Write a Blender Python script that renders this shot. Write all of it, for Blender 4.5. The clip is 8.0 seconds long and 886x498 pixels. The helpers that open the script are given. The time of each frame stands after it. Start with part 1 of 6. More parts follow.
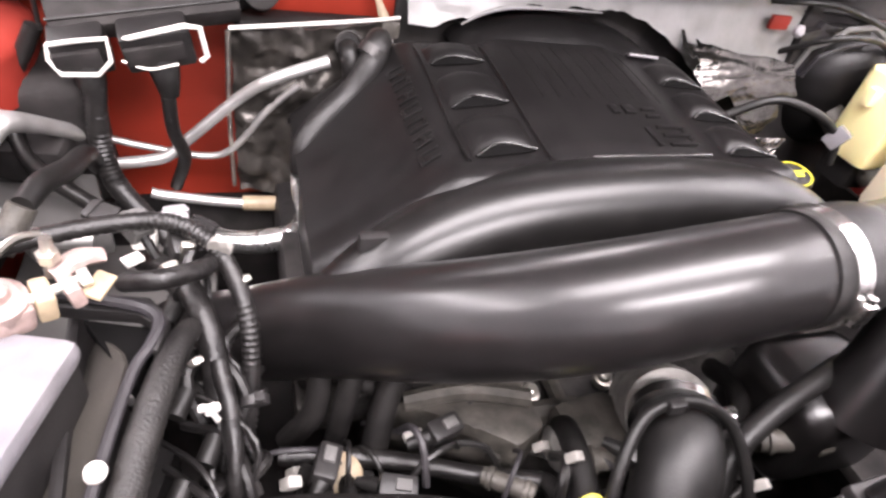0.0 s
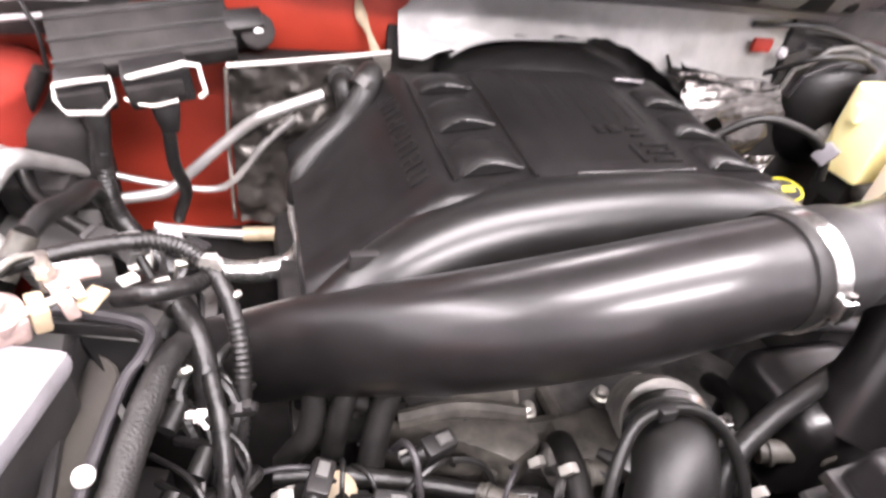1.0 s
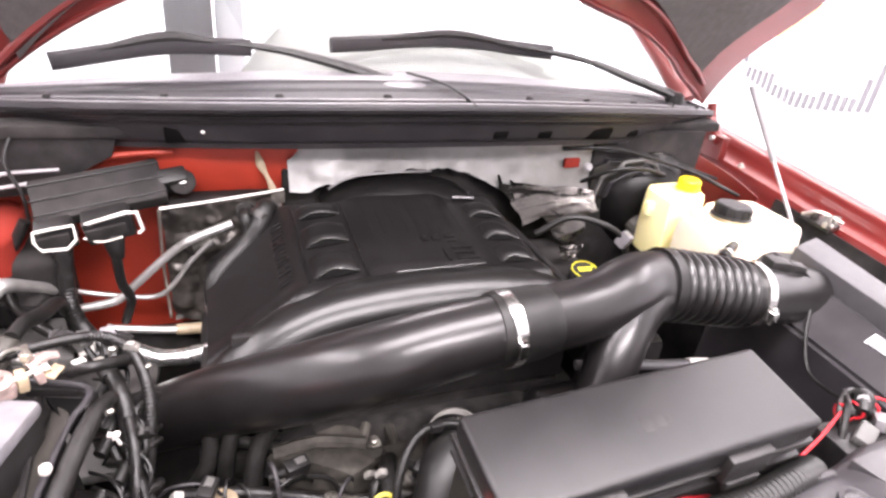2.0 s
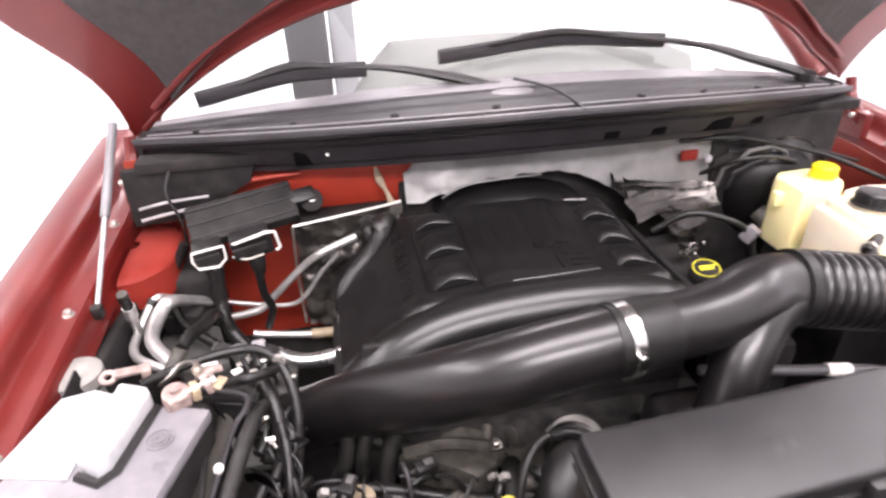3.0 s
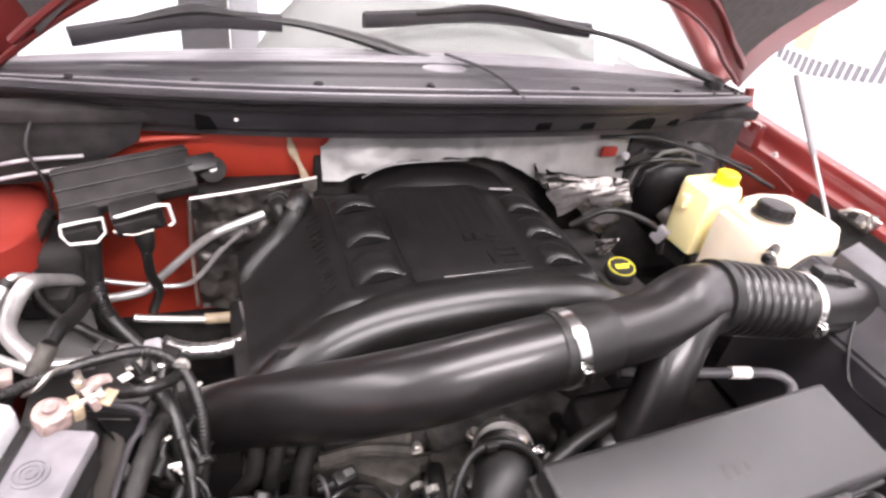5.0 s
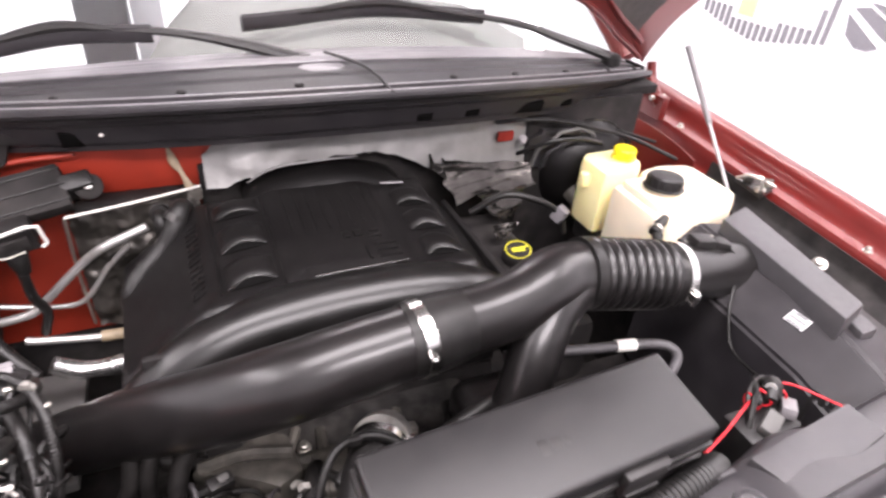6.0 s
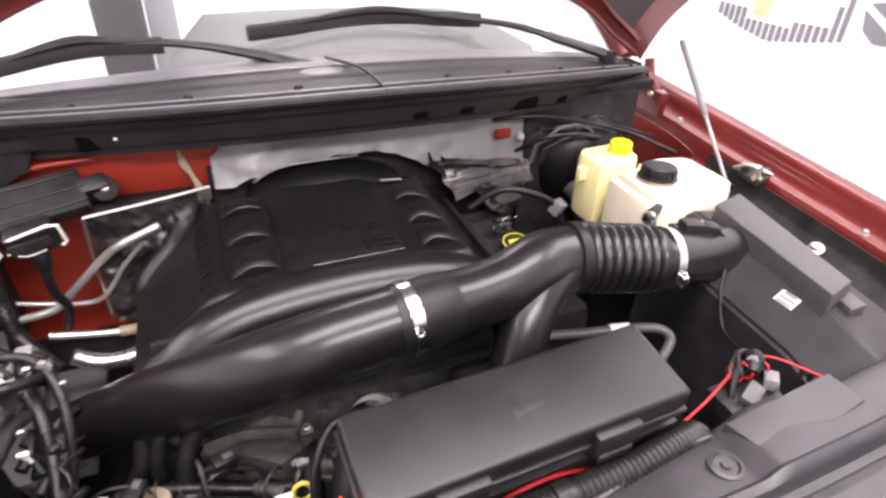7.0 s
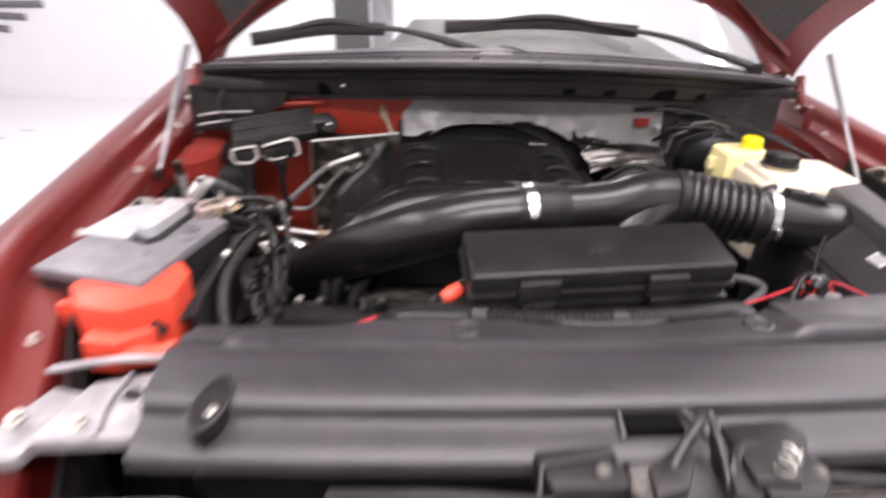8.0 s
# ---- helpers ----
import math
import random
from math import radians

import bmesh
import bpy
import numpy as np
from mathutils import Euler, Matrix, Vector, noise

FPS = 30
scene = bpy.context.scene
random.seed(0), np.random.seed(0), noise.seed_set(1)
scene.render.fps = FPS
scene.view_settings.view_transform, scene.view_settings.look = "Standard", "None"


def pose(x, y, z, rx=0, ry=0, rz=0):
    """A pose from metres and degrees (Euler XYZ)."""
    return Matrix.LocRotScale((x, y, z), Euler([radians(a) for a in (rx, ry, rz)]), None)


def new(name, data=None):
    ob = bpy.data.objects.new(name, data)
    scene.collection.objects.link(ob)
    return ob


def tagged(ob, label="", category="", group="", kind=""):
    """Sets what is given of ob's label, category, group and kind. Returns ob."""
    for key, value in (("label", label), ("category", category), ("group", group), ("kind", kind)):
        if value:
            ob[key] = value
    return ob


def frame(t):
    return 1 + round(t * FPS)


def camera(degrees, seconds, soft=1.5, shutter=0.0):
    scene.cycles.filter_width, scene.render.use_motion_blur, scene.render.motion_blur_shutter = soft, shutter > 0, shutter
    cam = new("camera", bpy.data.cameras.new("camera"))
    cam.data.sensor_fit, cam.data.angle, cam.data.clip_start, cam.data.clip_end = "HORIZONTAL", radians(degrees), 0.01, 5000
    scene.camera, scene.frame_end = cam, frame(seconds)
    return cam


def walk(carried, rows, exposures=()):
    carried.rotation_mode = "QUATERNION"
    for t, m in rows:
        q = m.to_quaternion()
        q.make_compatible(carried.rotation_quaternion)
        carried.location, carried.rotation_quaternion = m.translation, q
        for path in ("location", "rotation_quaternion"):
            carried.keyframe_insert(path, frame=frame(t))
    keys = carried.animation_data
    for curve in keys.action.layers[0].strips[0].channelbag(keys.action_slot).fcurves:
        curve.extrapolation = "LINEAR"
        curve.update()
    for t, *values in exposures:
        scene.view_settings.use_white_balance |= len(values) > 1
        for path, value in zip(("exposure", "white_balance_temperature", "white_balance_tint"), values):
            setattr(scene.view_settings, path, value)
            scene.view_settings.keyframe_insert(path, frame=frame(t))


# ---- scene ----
cam = camera(74.0, 8.0, soft=2.6, shutter=0.5)
# seconds, eye in metres, turn in degrees
EXPOSURES = [(0.0, 0.83), (0.5, 0.92), (0.9, 1.13), (1.4, 1.24), (1.7, 1.00), (2.8, 0.33), (3.2, 0.21), (3.5, 0.20), (4.2, 0.40), (5.3, 0.38), (6.0, 0.15), (7.0, -0.07), (7.5, -0.11), (8.0, -0.47)]
PATH = [
    (0.0, -0.493, -0.266, 1.402, 49.48, -9.59, -15.56),
    (0.5, -0.513, -0.252, 1.385, 50.38, -9.52, -15.08),
    (1.0, -0.479, -0.294, 1.396, 53.40, -7.63, -15.84),
    (1.3, -0.482, -0.375, 1.452, 60.40, -7.57, -14.27),
    (1.5, -0.457, -0.452, 1.513, 61.78, -8.56, -15.56),
    (1.7, -0.412, -0.517, 1.541, 62.25, -7.14, -17.97),
    (2.8, -0.381, -0.595, 1.628, 60.00, 1.92, -16.29),
    (3.0, -0.402, -0.570, 1.622, 60.15, 1.50, -10.98),
    (3.2, -0.416, -0.524, 1.606, 59.53, 1.52, -11.25),
    (3.5, -0.481, -0.463, 1.578, 54.21, -1.61, -18.73),
    (4.0, -0.532, -0.410, 1.553, 52.31, -6.28, -20.21),
    (4.2, -0.529, -0.414, 1.559, 53.85, -7.23, -21.03),
    (5.3, -0.417, -0.496, 1.643, 57.13, -7.56, -19.19),
    (5.5, -0.386, -0.514, 1.653, 56.84, -6.88, -20.24),
    (6.0, -0.298, -0.533, 1.643, 56.52, -4.21, -23.09),
    (6.5, -0.248, -0.566, 1.630, 57.77, -1.72, -24.62),
    (7.0, -0.270, -0.602, 1.631, 57.85, -1.79, -21.68),
    (7.5, -0.299, -0.697, 1.632, 60.11, -1.68, -16.43),
    (7.7, -0.290, -0.770, 1.596, 61.80, -2.94, -11.50),
    (8.0, -0.298, -0.948, 1.543, 62.76, -1.87, -3.96),
]
walk(cam, [(t, pose(x, y, z, rx, ry, rz)) for t, x, y, z, rx, ry, rz in PATH], EXPOSURES)

# ---- light ----
world = bpy.data.worlds.new("world")
world.use_nodes = True
world.node_tree.nodes["Background"].inputs["Color"].default_value = (0.9, 0.95, 1.0, 1)
world.node_tree.nodes["Background"].inputs["Strength"].default_value = 0.3
scene.world = world



def ceiling_lamp(x, y, z, sx, sy, power):
    data = bpy.data.lights.new("shop_light", "AREA")
    data.shape, data.size, data.size_y, data.energy = "RECTANGLE", sx, sy, power
    data.color = (1.0, 0.915, 0.945)
    ob = new("shop_light", data)
    ob.location = (x, y, z)
    return ob


for lx, ly, sx, sy, power in ((-0.1, -0.45, 3.2, 0.80, 140.0), (0.0, -2.4, 2.6, 0.9, 195.0), (-3.0, 1.0, 0.3, 4.0, 140.0), (2.7, 1.0, 0.3, 4.0, 110.0), (0.0, 3.9, 2.4, 0.3, 110.0)):
    ceiling_lamp(lx, ly, 3.44, sx, sy, power)


# ---- materials ----
def material(name, color, rough=0.5, metal=0.0, var=0.12, scale=30.0, bump=0.1, bump_scale=400.0, coat=0.0, coat_rough=0.08,
             rough_var=0.1, dust=0.0, sss=0.0, spec=0.5, emit=0.0):
    m = bpy.data.materials.new(name)
    m.use_nodes = True
    nt = m.node_tree
    p = nt.nodes["Principled BSDF"]
    tex = nt.nodes.new("ShaderNodeTexCoord")
    n1 = nt.nodes.new("ShaderNodeTexNoise")
    n1.inputs["Scale"].default_value, n1.inputs["Detail"].default_value = scale, 6
    n2 = nt.nodes.new("ShaderNodeTexNoise")
    n2.inputs["Scale"].default_value, n2.inputs["Detail"].default_value = bump_scale, 3
    n3 = nt.nodes.new("ShaderNodeTexNoise")
    n3.inputs["Scale"].default_value, n3.inputs["Detail"].default_value = scale * 0.25, 4
    for n in (n1, n2, n3):
        nt.links.new(tex.outputs["Object"], n.inputs["Vector"])
    ramp = nt.nodes.new("ShaderNodeValToRGB")
    c = color
    ramp.color_ramp.elements[0].position, ramp.color_ramp.elements[1].position = 0.3, 0.7
    ramp.color_ramp.elements[0].color = (*[v * (1 - var) for v in c], 1)
    ramp.color_ramp.elements[1].color = (*[min(1.0, v * (1 + var)) for v in c], 1)
    nt.links.new(n1.outputs["Fac"], ramp.inputs["Fac"])
    out = ramp.outputs["Color"]
    if dust:
        mix = nt.nodes.new("ShaderNodeMix")
        mix.data_type = "RGBA"
        mr = nt.nodes.new("ShaderNodeMapRange")
        mr.inputs["From Min"].default_value, mr.inputs["From Max"].default_value = 0.45, 0.75
        mr.inputs["To Max"].default_value = dust
        nt.links.new(n3.outputs["Fac"], mr.inputs["Value"])
        nt.links.new(mr.outputs["Result"], mix.inputs["Factor"])
        nt.links.new(out, mix.inputs["A"])
        mix.inputs["B"].default_value = (0.30, 0.27, 0.24, 1)
        out = mix.outputs["Result"]
    nt.links.new(out, p.inputs["Base Color"])
    r = nt.nodes.new("ShaderNodeMapRange")
    r.inputs["To Min"].default_value, r.inputs["To Max"].default_value = max(0.02, rough - rough_var), min(1.0, rough + rough_var)
    nt.links.new(n3.outputs["Fac"], r.inputs["Value"])
    nt.links.new(r.outputs["Result"], p.inputs["Roughness"])
    p.inputs["Metallic"].default_value = metal
    p.inputs["Coat Weight"].default_value = coat
    p.inputs["Coat Roughness"].default_value = coat_rough
    p.inputs["Specular IOR Level"].default_value = spec
    if sss:
        p.inputs["Subsurface Weight"].default_value = sss
        p.inputs["Subsurface Radius"].default_value = (0.03, 0.02, 0.01)
    if emit:
        p.inputs["Emission Color"].default_value = (1, 1, 1, 1)
        p.inputs["Emission Strength"].default_value = emit
    if bump:
        b = nt.nodes.new("ShaderNodeBump")
        b.inputs["Strength"].default_value, b.inputs["Distance"].default_value = bump, 0.001
        nt.links.new(n2.outputs["Fac"], b.inputs["Height"])
        nt.links.new(b.outputs["Normal"], p.inputs["Normal"])
    return m


RED = material("red_paint", (0.125, 0.010, 0.008), 0.36, 0.2, 0.18, 6, 0.02, 900, coat=0.18, dust=0.10)
# Body red lightened: strong light on the firewall is put into this tone.
RED_INNER = material("red_paint_lit_tone", (0.34, 0.034, 0.017), 0.5, 0.0, 0.15, 9, 0.05, 300, dust=0.08)
RED_TOWER = material("dull_red_paint", (0.18, 0.017, 0.011), 0.6, 0.0, 0.25, 9, 0.05, 300, dust=0.10, spec=0.2)
TUBE = material("moulded_black_plastic", (0.0080, 0.0072, 0.0072), 0.36, 0, 0.2, 40, 0.05, 900, coat=0.55, coat_rough=0.23, rough_var=0.04, dust=0.004, spec=0.26)
COVER = material("satin_black_plastic", (0.0065, 0.0060, 0.0060), 0.34, 0, 0.2, 40, 0.12, 1100, rough_var=0.06, dust=0.004, spec=0.27)
ROLL = material("smooth_black_plastic", (0.0052, 0.0049, 0.0047), 0.31, 0, 0.2, 40, 0.05, 900, rough_var=0.05, dust=0.004, spec=0.46)
BLACK = material("black_plastic", (0.013, 0.012, 0.012), 0.42, 0, 0.25, 50, 0.2, 700, dust=0.012, spec=0.4)
DARK = material("grimy_black", (0.016, 0.0145, 0.0145), 0.7, 0, 0.4, 30, 0.5, 200, dust=0.05, spec=0.2)
GREY = material("grained_grey_plastic", (0.032, 0.030, 0.0328), 0.34, 0, 0.08, 60, 0.25, 1500, dust=0.03, spec=0.6)
# Lighter grey that carries the light falling on the lid bar and hose bend.
LIDTOP = material("lit_tone_grey_plastic", (0.055, 0.0525, 0.056), 0.45, 0, 0.08, 60, 0.3, 1500, dust=0.03)
LIDM = material("grained_dark_plastic", (0.009, 0.0085, 0.009), 0.35, 0, 0.08, 60, 0.16, 1500, dust=0.012, spec=0.43)
COWLM = material("weathered_grey_plastic", (0.15, 0.142, 0.15), 0.34, 0, 0.2, 20, 0.3, 500, dust=0.2)
COWLD = material("dark_weathered_plastic", (0.021, 0.0192, 0.0215), 0.5, 0, 0.2, 20, 0.3, 500, dust=0.05, spec=0.36)
# Near-black without sheen: paints the shade of slots and openings, also the cowl clips.
VOID = material("shade_and_clip_black", (0.004, 0.0038, 0.0038), 0.9, 0, 0.1, 40, 0, 300, spec=0.05)
GRIMY = material("grimy_rubber", (0.010, 0.0092, 0.009), 0.6, 0, 0.35, 50, 0.4, 300, dust=0.02, spec=0.12)
RUBBER = material("black_rubber", (0.0085, 0.008, 0.0078), 0.42, 0, 0.25, 60, 0.3, 500, dust=0.012, spec=0.36)
LOOM = material("taped_loom", (0.009, 0.0083, 0.0082), 0.34, 0, 0.4, 80, 0.7, 250, dust=0.02, spec=0.38)
TRAY = material("dusty_tray_plastic", (0.032, 0.029, 0.025), 0.5, 0, 0.2, 30, 0.2, 500, dust=0.08)
SLEEVE = material("braided_sleeve", (0.010, 0.0092, 0.0088), 0.42, 0, 0.4, 60, 0.9, 500, dust=0.03, spec=0.36)
ALU = material("bare_aluminium", (0.56, 0.55, 0.535), 0.36, 0.75, 0.14, 40, 0.4, 200, dust=0.12)
CAST = material("cast_aluminium", (0.30, 0.29, 0.27), 0.55, 0.3, 0.3, 60, 0.8, 250, dust=0.2)
STEEL = material("bright_steel", (0.78, 0.77, 0.75), 0.22, 1.0, 0.08, 60, 0.1, 400)
BOLT = material("zinc_bolt", (0.55, 0.53, 0.48), 0.4, 1.0, 0.15, 80, 0.2, 400)
FOIL = material("heat_foil", (0.215, 0.21, 0.206), 0.45, 0.25, 0.12, 25, 0.5, 120)
FOILD = material("dark_heat_foil", (0.075, 0.070, 0.066), 0.15, 0.92, 0.35, 30, 0.6, 70)
GLOSS = material("glossy_black_edge", (0.010, 0.0095, 0.0095), 0.24, 0, 0.1, 40, 0.03, 900, coat=1.0, coat_rough=0.1, rough_var=0.03)
FOILH = material("grimy_heat_foil", (0.055, 0.050, 0.045), 0.32, 0.6, 0.5, 25, 0.9, 60)
CREAM = material("cream_translucent_plastic", (0.80, 0.71, 0.55), 0.4, 0, 0.07, 12, 0.08, 300, sss=0.35)
AMBER = material("yellowed_plastic", (0.90, 0.80, 0.42), 0.4, 0, 0.06, 12, 0.08, 300, sss=0.35)
FOILPIPE = material("wrapped_foil_pipe", (0.62, 0.61, 0.60), 0.26, 0.95, 0.2, 60, 1.0, 90)
OLIVE = material("faded_yellow_plastic", (0.42, 0.37, 0.06), 0.5, 0, 0.15, 40, 0.1, 300)
OILY = material("dull_yellow_print", (0.50, 0.46, 0.03), 0.45, 0, 0.1, 40, 0.1, 300)
YELLOW = material("yellow_cap_plastic", (0.85, 0.68, 0.01), 0.4, 0, 0.05, 20, 0.1, 300)
WHITE = material("white_plastic", (0.66, 0.64, 0.60), 0.45, 0, 0.10, 40, 0.1, 300)
FILLER = material("dusty_filler_plastic", (0.22, 0.21, 0.195), 0.5, 0, 0.2, 40, 0.2, 300, dust=0.2)
IVORY = material("ivory_plastic", (0.30, 0.235, 0.155), 0.5, 0, 0.25, 60, 0.2, 300)
PINK = material("dusty_copper_clamp", (0.29, 0.215, 0.195), 0.5, 0.15, 0.45, 60, 0.6, 200, dust=0.3)
REDP = material("red_terminal_plastic", (0.74, 0.075, 0.04), 0.42, 0, 0.1, 20, 0.15, 300)
REDW = material("red_wire", (0.50, 0.018, 0.028), 0.4, 0, 0.1, 80, 0.1, 300)
LABEL = material("paper_label", (0.55, 0.55, 0.55), 0.55, 0, 0.04, 90, 0.05, 300)
GREYINK = material("grey_print", (0.17, 0.165, 0.18), 0.6, 0, 0.08, 90, 0, 300)
PRINT = material("faint_print", (0.22, 0.22, 0.23), 0.6, 0, 0.1, 90, 0, 300)
BATT = material("battery_grey_case", (0.165, 0.158, 0.170), 0.30, 0, 0.22, 30, 0.3, 500, dust=0.16)
BATTW = material("battery_white_label", (0.38, 0.38, 0.39), 0.36, 0, 0.16, 50, 0.8, 120, dust=0.15)
BRACKET = material("galvanised_plate", (0.34, 0.325, 0.335), 0.42, 0.35, 0.3, 30, 0.4, 200, dust=0.2)
LATCHM = material("grimy_latch_steel", (0.035, 0.033, 0.032), 0.38, 0.5, 0.5, 40, 0.6, 200, dust=0.15)
CASTP = material("dull_cast_aluminium", (0.060, 0.055, 0.047), 0.55, 0.15, 0.45, 50, 0.8, 250, dust=0.20)
LINER = material("hood_liner_felt", (0.055, 0.050, 0.048), 0.9, 0, 0.2, 60, 0.8, 300)
WALL = material("white_wall_paint", (0.80, 0.80, 0.81), 0.6, 0, 0.02, 3, 0.05, 200)
FLOOR = material("white_epoxy_floor", (0.76, 0.76, 0.78), 0.3, 0, 0.03, 2, 0.02, 60, dust=0.03)
# South wall is never in view; its tone sets the light from the front.
SOUTH = material("unseen_wall_white", (0.74, 0.74, 0.75), 0.6, 0, 0.05, 3, 0.05, 200)
ORANGE = material("orange_print", (0.82, 0.50, 0.28), 0.6, 0, 0.05, 10, 0, 100)
POST = material("dark_steel_post", (0.05, 0.05, 0.055), 0.45, 0.3, 0.1, 8, 0.1, 200)
POSTW = material("pale_grey_post", (0.30, 0.31, 0.33), 0.45, 0, 0.05, 8, 0.1, 200)
DASH = material("grey_dashboard", (0.088, 0.085, 0.082), 0.6, 0, 0.08, 20, 0.3, 500)


def glass_material():
    m = bpy.data.materials.new("windscreen_glass")
    m.use_nodes = True
    p = m.node_tree.nodes["Principled BSDF"]
    p.inputs["Base Color"].default_value = (0.93, 0.97, 0.95, 1)
    p.inputs["Roughness"].default_value = 0.02
    p.inputs["Transmission Weight"].default_value = 1.0
    p.inputs["IOR"].default_value = 1.45
    return m


GLASS = glass_material()


# ---- building helpers ----
def base(name, at, label, category, group="", kind=""):
    ob = new(name)
    ob.empty_display_size = 0.02
    ob.location = at
    return tagged(ob, label, category, group, kind)


def part(name, bm, mat, parent=None, label="", smooth=True):
    me = bpy.data.meshes.new(name)
    bmesh.ops.recalc_face_normals(bm, faces=bm.faces)
    for f in bm.faces:
        f.smooth = smooth
    bm.to_mesh(me)
    bm.free()
    me.materials.append(mat)
    if smooth:
        me.set_sharp_from_angle(angle=radians(38))
    ob = new(name, me)
    if parent is not None:
        ob.parent = parent
        if parent.type == "EMPTY":
            ob.matrix_parent_inverse = Matrix.Translation(parent.location).inverted()
    if label:
        ob["label"] = label
    return ob


def merge(*bms):
    out = bms[0]
    for b in bms[1:]:
        me = bpy.data.meshes.new("tmp")
        b.to_mesh(me)
        b.free()
        out.from_mesh(me)
        bpy.data.meshes.remove(me)
    return out


def box(size, at, bevel=0.003, m=None, seg=2):
    bm = bmesh.new()
    bmesh.ops.create_cube(bm, size=1.0, matrix=Matrix.Diagonal((*size, 1)))
    if bevel:
        bmesh.ops.bevel(bm, geom=bm.edges[:], offset=bevel, segments=seg, affect="EDGES", profile=0.6)
    bmesh.ops.transform(bm, matrix=Matrix.Translation(at) @ (m or Matrix()), verts=bm.verts)
    return bm


def prism(outline, z0, z1, bevel=0.003, m=None):
    """An outline in x, y, drawn up from z0 to z1."""
    bm = bmesh.new()
    f = bm.faces.new([bm.verts.new((x, y, z0)) for x, y in outline])
    r = bmesh.ops.extrude_face_region(bm, geom=[f])
    bmesh.ops.translate(bm, vec=(0, 0, z1 - z0), verts=[v for v in r["geom"] if isinstance(v, bmesh.types.BMVert)])
    if bevel:
        bmesh.ops.bevel(bm, geom=bm.edges[:], offset=bevel, segments=2, affect="EDGES", profile=0.6)
    if m is not None:
        bmesh.ops.transform(bm, matrix=m, verts=bm.verts)
    return bm


def curve_points(pts, sub=8):
    """A smooth line through the points (any number of values each)."""
    p = [np.array(q, float) for q in pts]
    p = [2 * p[0] - p[1]] + p + [2 * p[-1] - p[-2]]
    out = []
    for i in range(1, len(p) - 2):
        for k in range(sub):
            t = k / sub
            a, b, c, d = p[i - 1], p[i], p[i + 1], p[i + 2]
            out.append(0.5 * (2 * b + (c - a) * t + (2 * a - 5 * b + 4 * c - d) * t * t + (3 * b - a - 3 * c + d) * t ** 3))
    out.append(p[-2])
    return out


def sweep(pts, rad, n=14, sub=8, smooth=True, caps=True, flat=1.0, groove=None):
    """A round tube along pts; rad: one radius or one for each point; groove(i): a factor for each ring."""
    if not isinstance(rad, (list, tuple)):
        rad = [rad] * len(pts)
    q = [(*p, r) for p, r in zip(pts, rad)]
    q = curve_points(q, sub) if smooth else [np.array(v, float) for v in q]
    bm = bmesh.new()
    rings = []
    up = None
    for i, v in enumerate(q):
        a, b = q[max(i - 1, 0)][:3], q[min(i + 1, len(q) - 1)][:3]
        t = Vector(b - a).normalized()
        if up is None:
            up = Vector((0, 0, 1)) if abs(t.z) < 0.9 else Vector((0, 1, 0))
        up = (up - t * up.dot(t)).normalized()
        side = t.cross(up)
        r = v[3] * (groove(i) if groove else 1.0)
        rings.append([bm.verts.new(Vector(v[:3]) + (side * math.cos(2 * math.pi * k / n) + up * math.sin(2 * math.pi * k / n) * flat) * r) for k in range(n)])
    for r0, r1 in zip(rings, rings[1:]):
        for k in range(n):
            bm.faces.new((r0[k], r0[(k + 1) % n], r1[(k + 1) % n], r1[k]))
    if caps:
        bm.faces.new(rings[0])
        bm.faces.new(list(reversed(rings[-1])))
    return bm


def lathe(profile, at, m=None, n=28, ring=False):
    """A turned body: (radius, height) pairs from the bottom up."""
    bm = bmesh.new()
    rings = [[bm.verts.new((r * math.cos(2 * math.pi * k / n), r * math.sin(2 * math.pi * k / n), h)) for k in range(n)] for r, h in profile]
    for r0, r1 in zip(rings, rings[1:] + rings[:1] if ring else rings[1:]):
        for k in range(n):
            bm.faces.new((r0[k], r0[(k + 1) % n], r1[(k + 1) % n], r1[k]))
    if not ring:
        bm.faces.new(list(reversed(rings[0])))
        bm.faces.new(rings[-1])
    bmesh.ops.transform(bm, matrix=Matrix.Translation(at) @ (m or Matrix()), verts=bm.verts)
    return bm


def sheet(fn, nu, nv, thick=0.002):
    """A curved sheet: fn(u, v) for u, v from 0 to 1 gives its points; thick: its depth."""
    bm = bmesh.new()
    g = [[bm.verts.new(fn(i / nu, j / nv)) for j in range(nv + 1)] for i in range(nu + 1)]
    for i in range(nu):
        for j in range(nv):
            bm.faces.new((g[i][j], g[i + 1][j], g[i + 1][j + 1], g[i][j + 1]))
    if thick:
        bmesh.ops.recalc_face_normals(bm, faces=bm.faces)
        bmesh.ops.solidify(bm, geom=bm.faces[:], thickness=thick)
    return bm


def turn(axis):
    """The rotation that takes z to the axis."""
    return Vector(axis).to_track_quat("Z", "Y").to_matrix().to_4x4()


def ramp(x, a, b):
    t = min(1.0, max(0.0, (x - a) / (b - a)))
    return t * t * (3 - 2 * t)


def move(ob, x, y, z):
    ob.location += Vector((x, y, z))
    return ob


def hose(name, pts, r, mat, label, category="hose", **kw):
    return tagged(part(name, sweep(pts, r, **kw), mat), label, category)


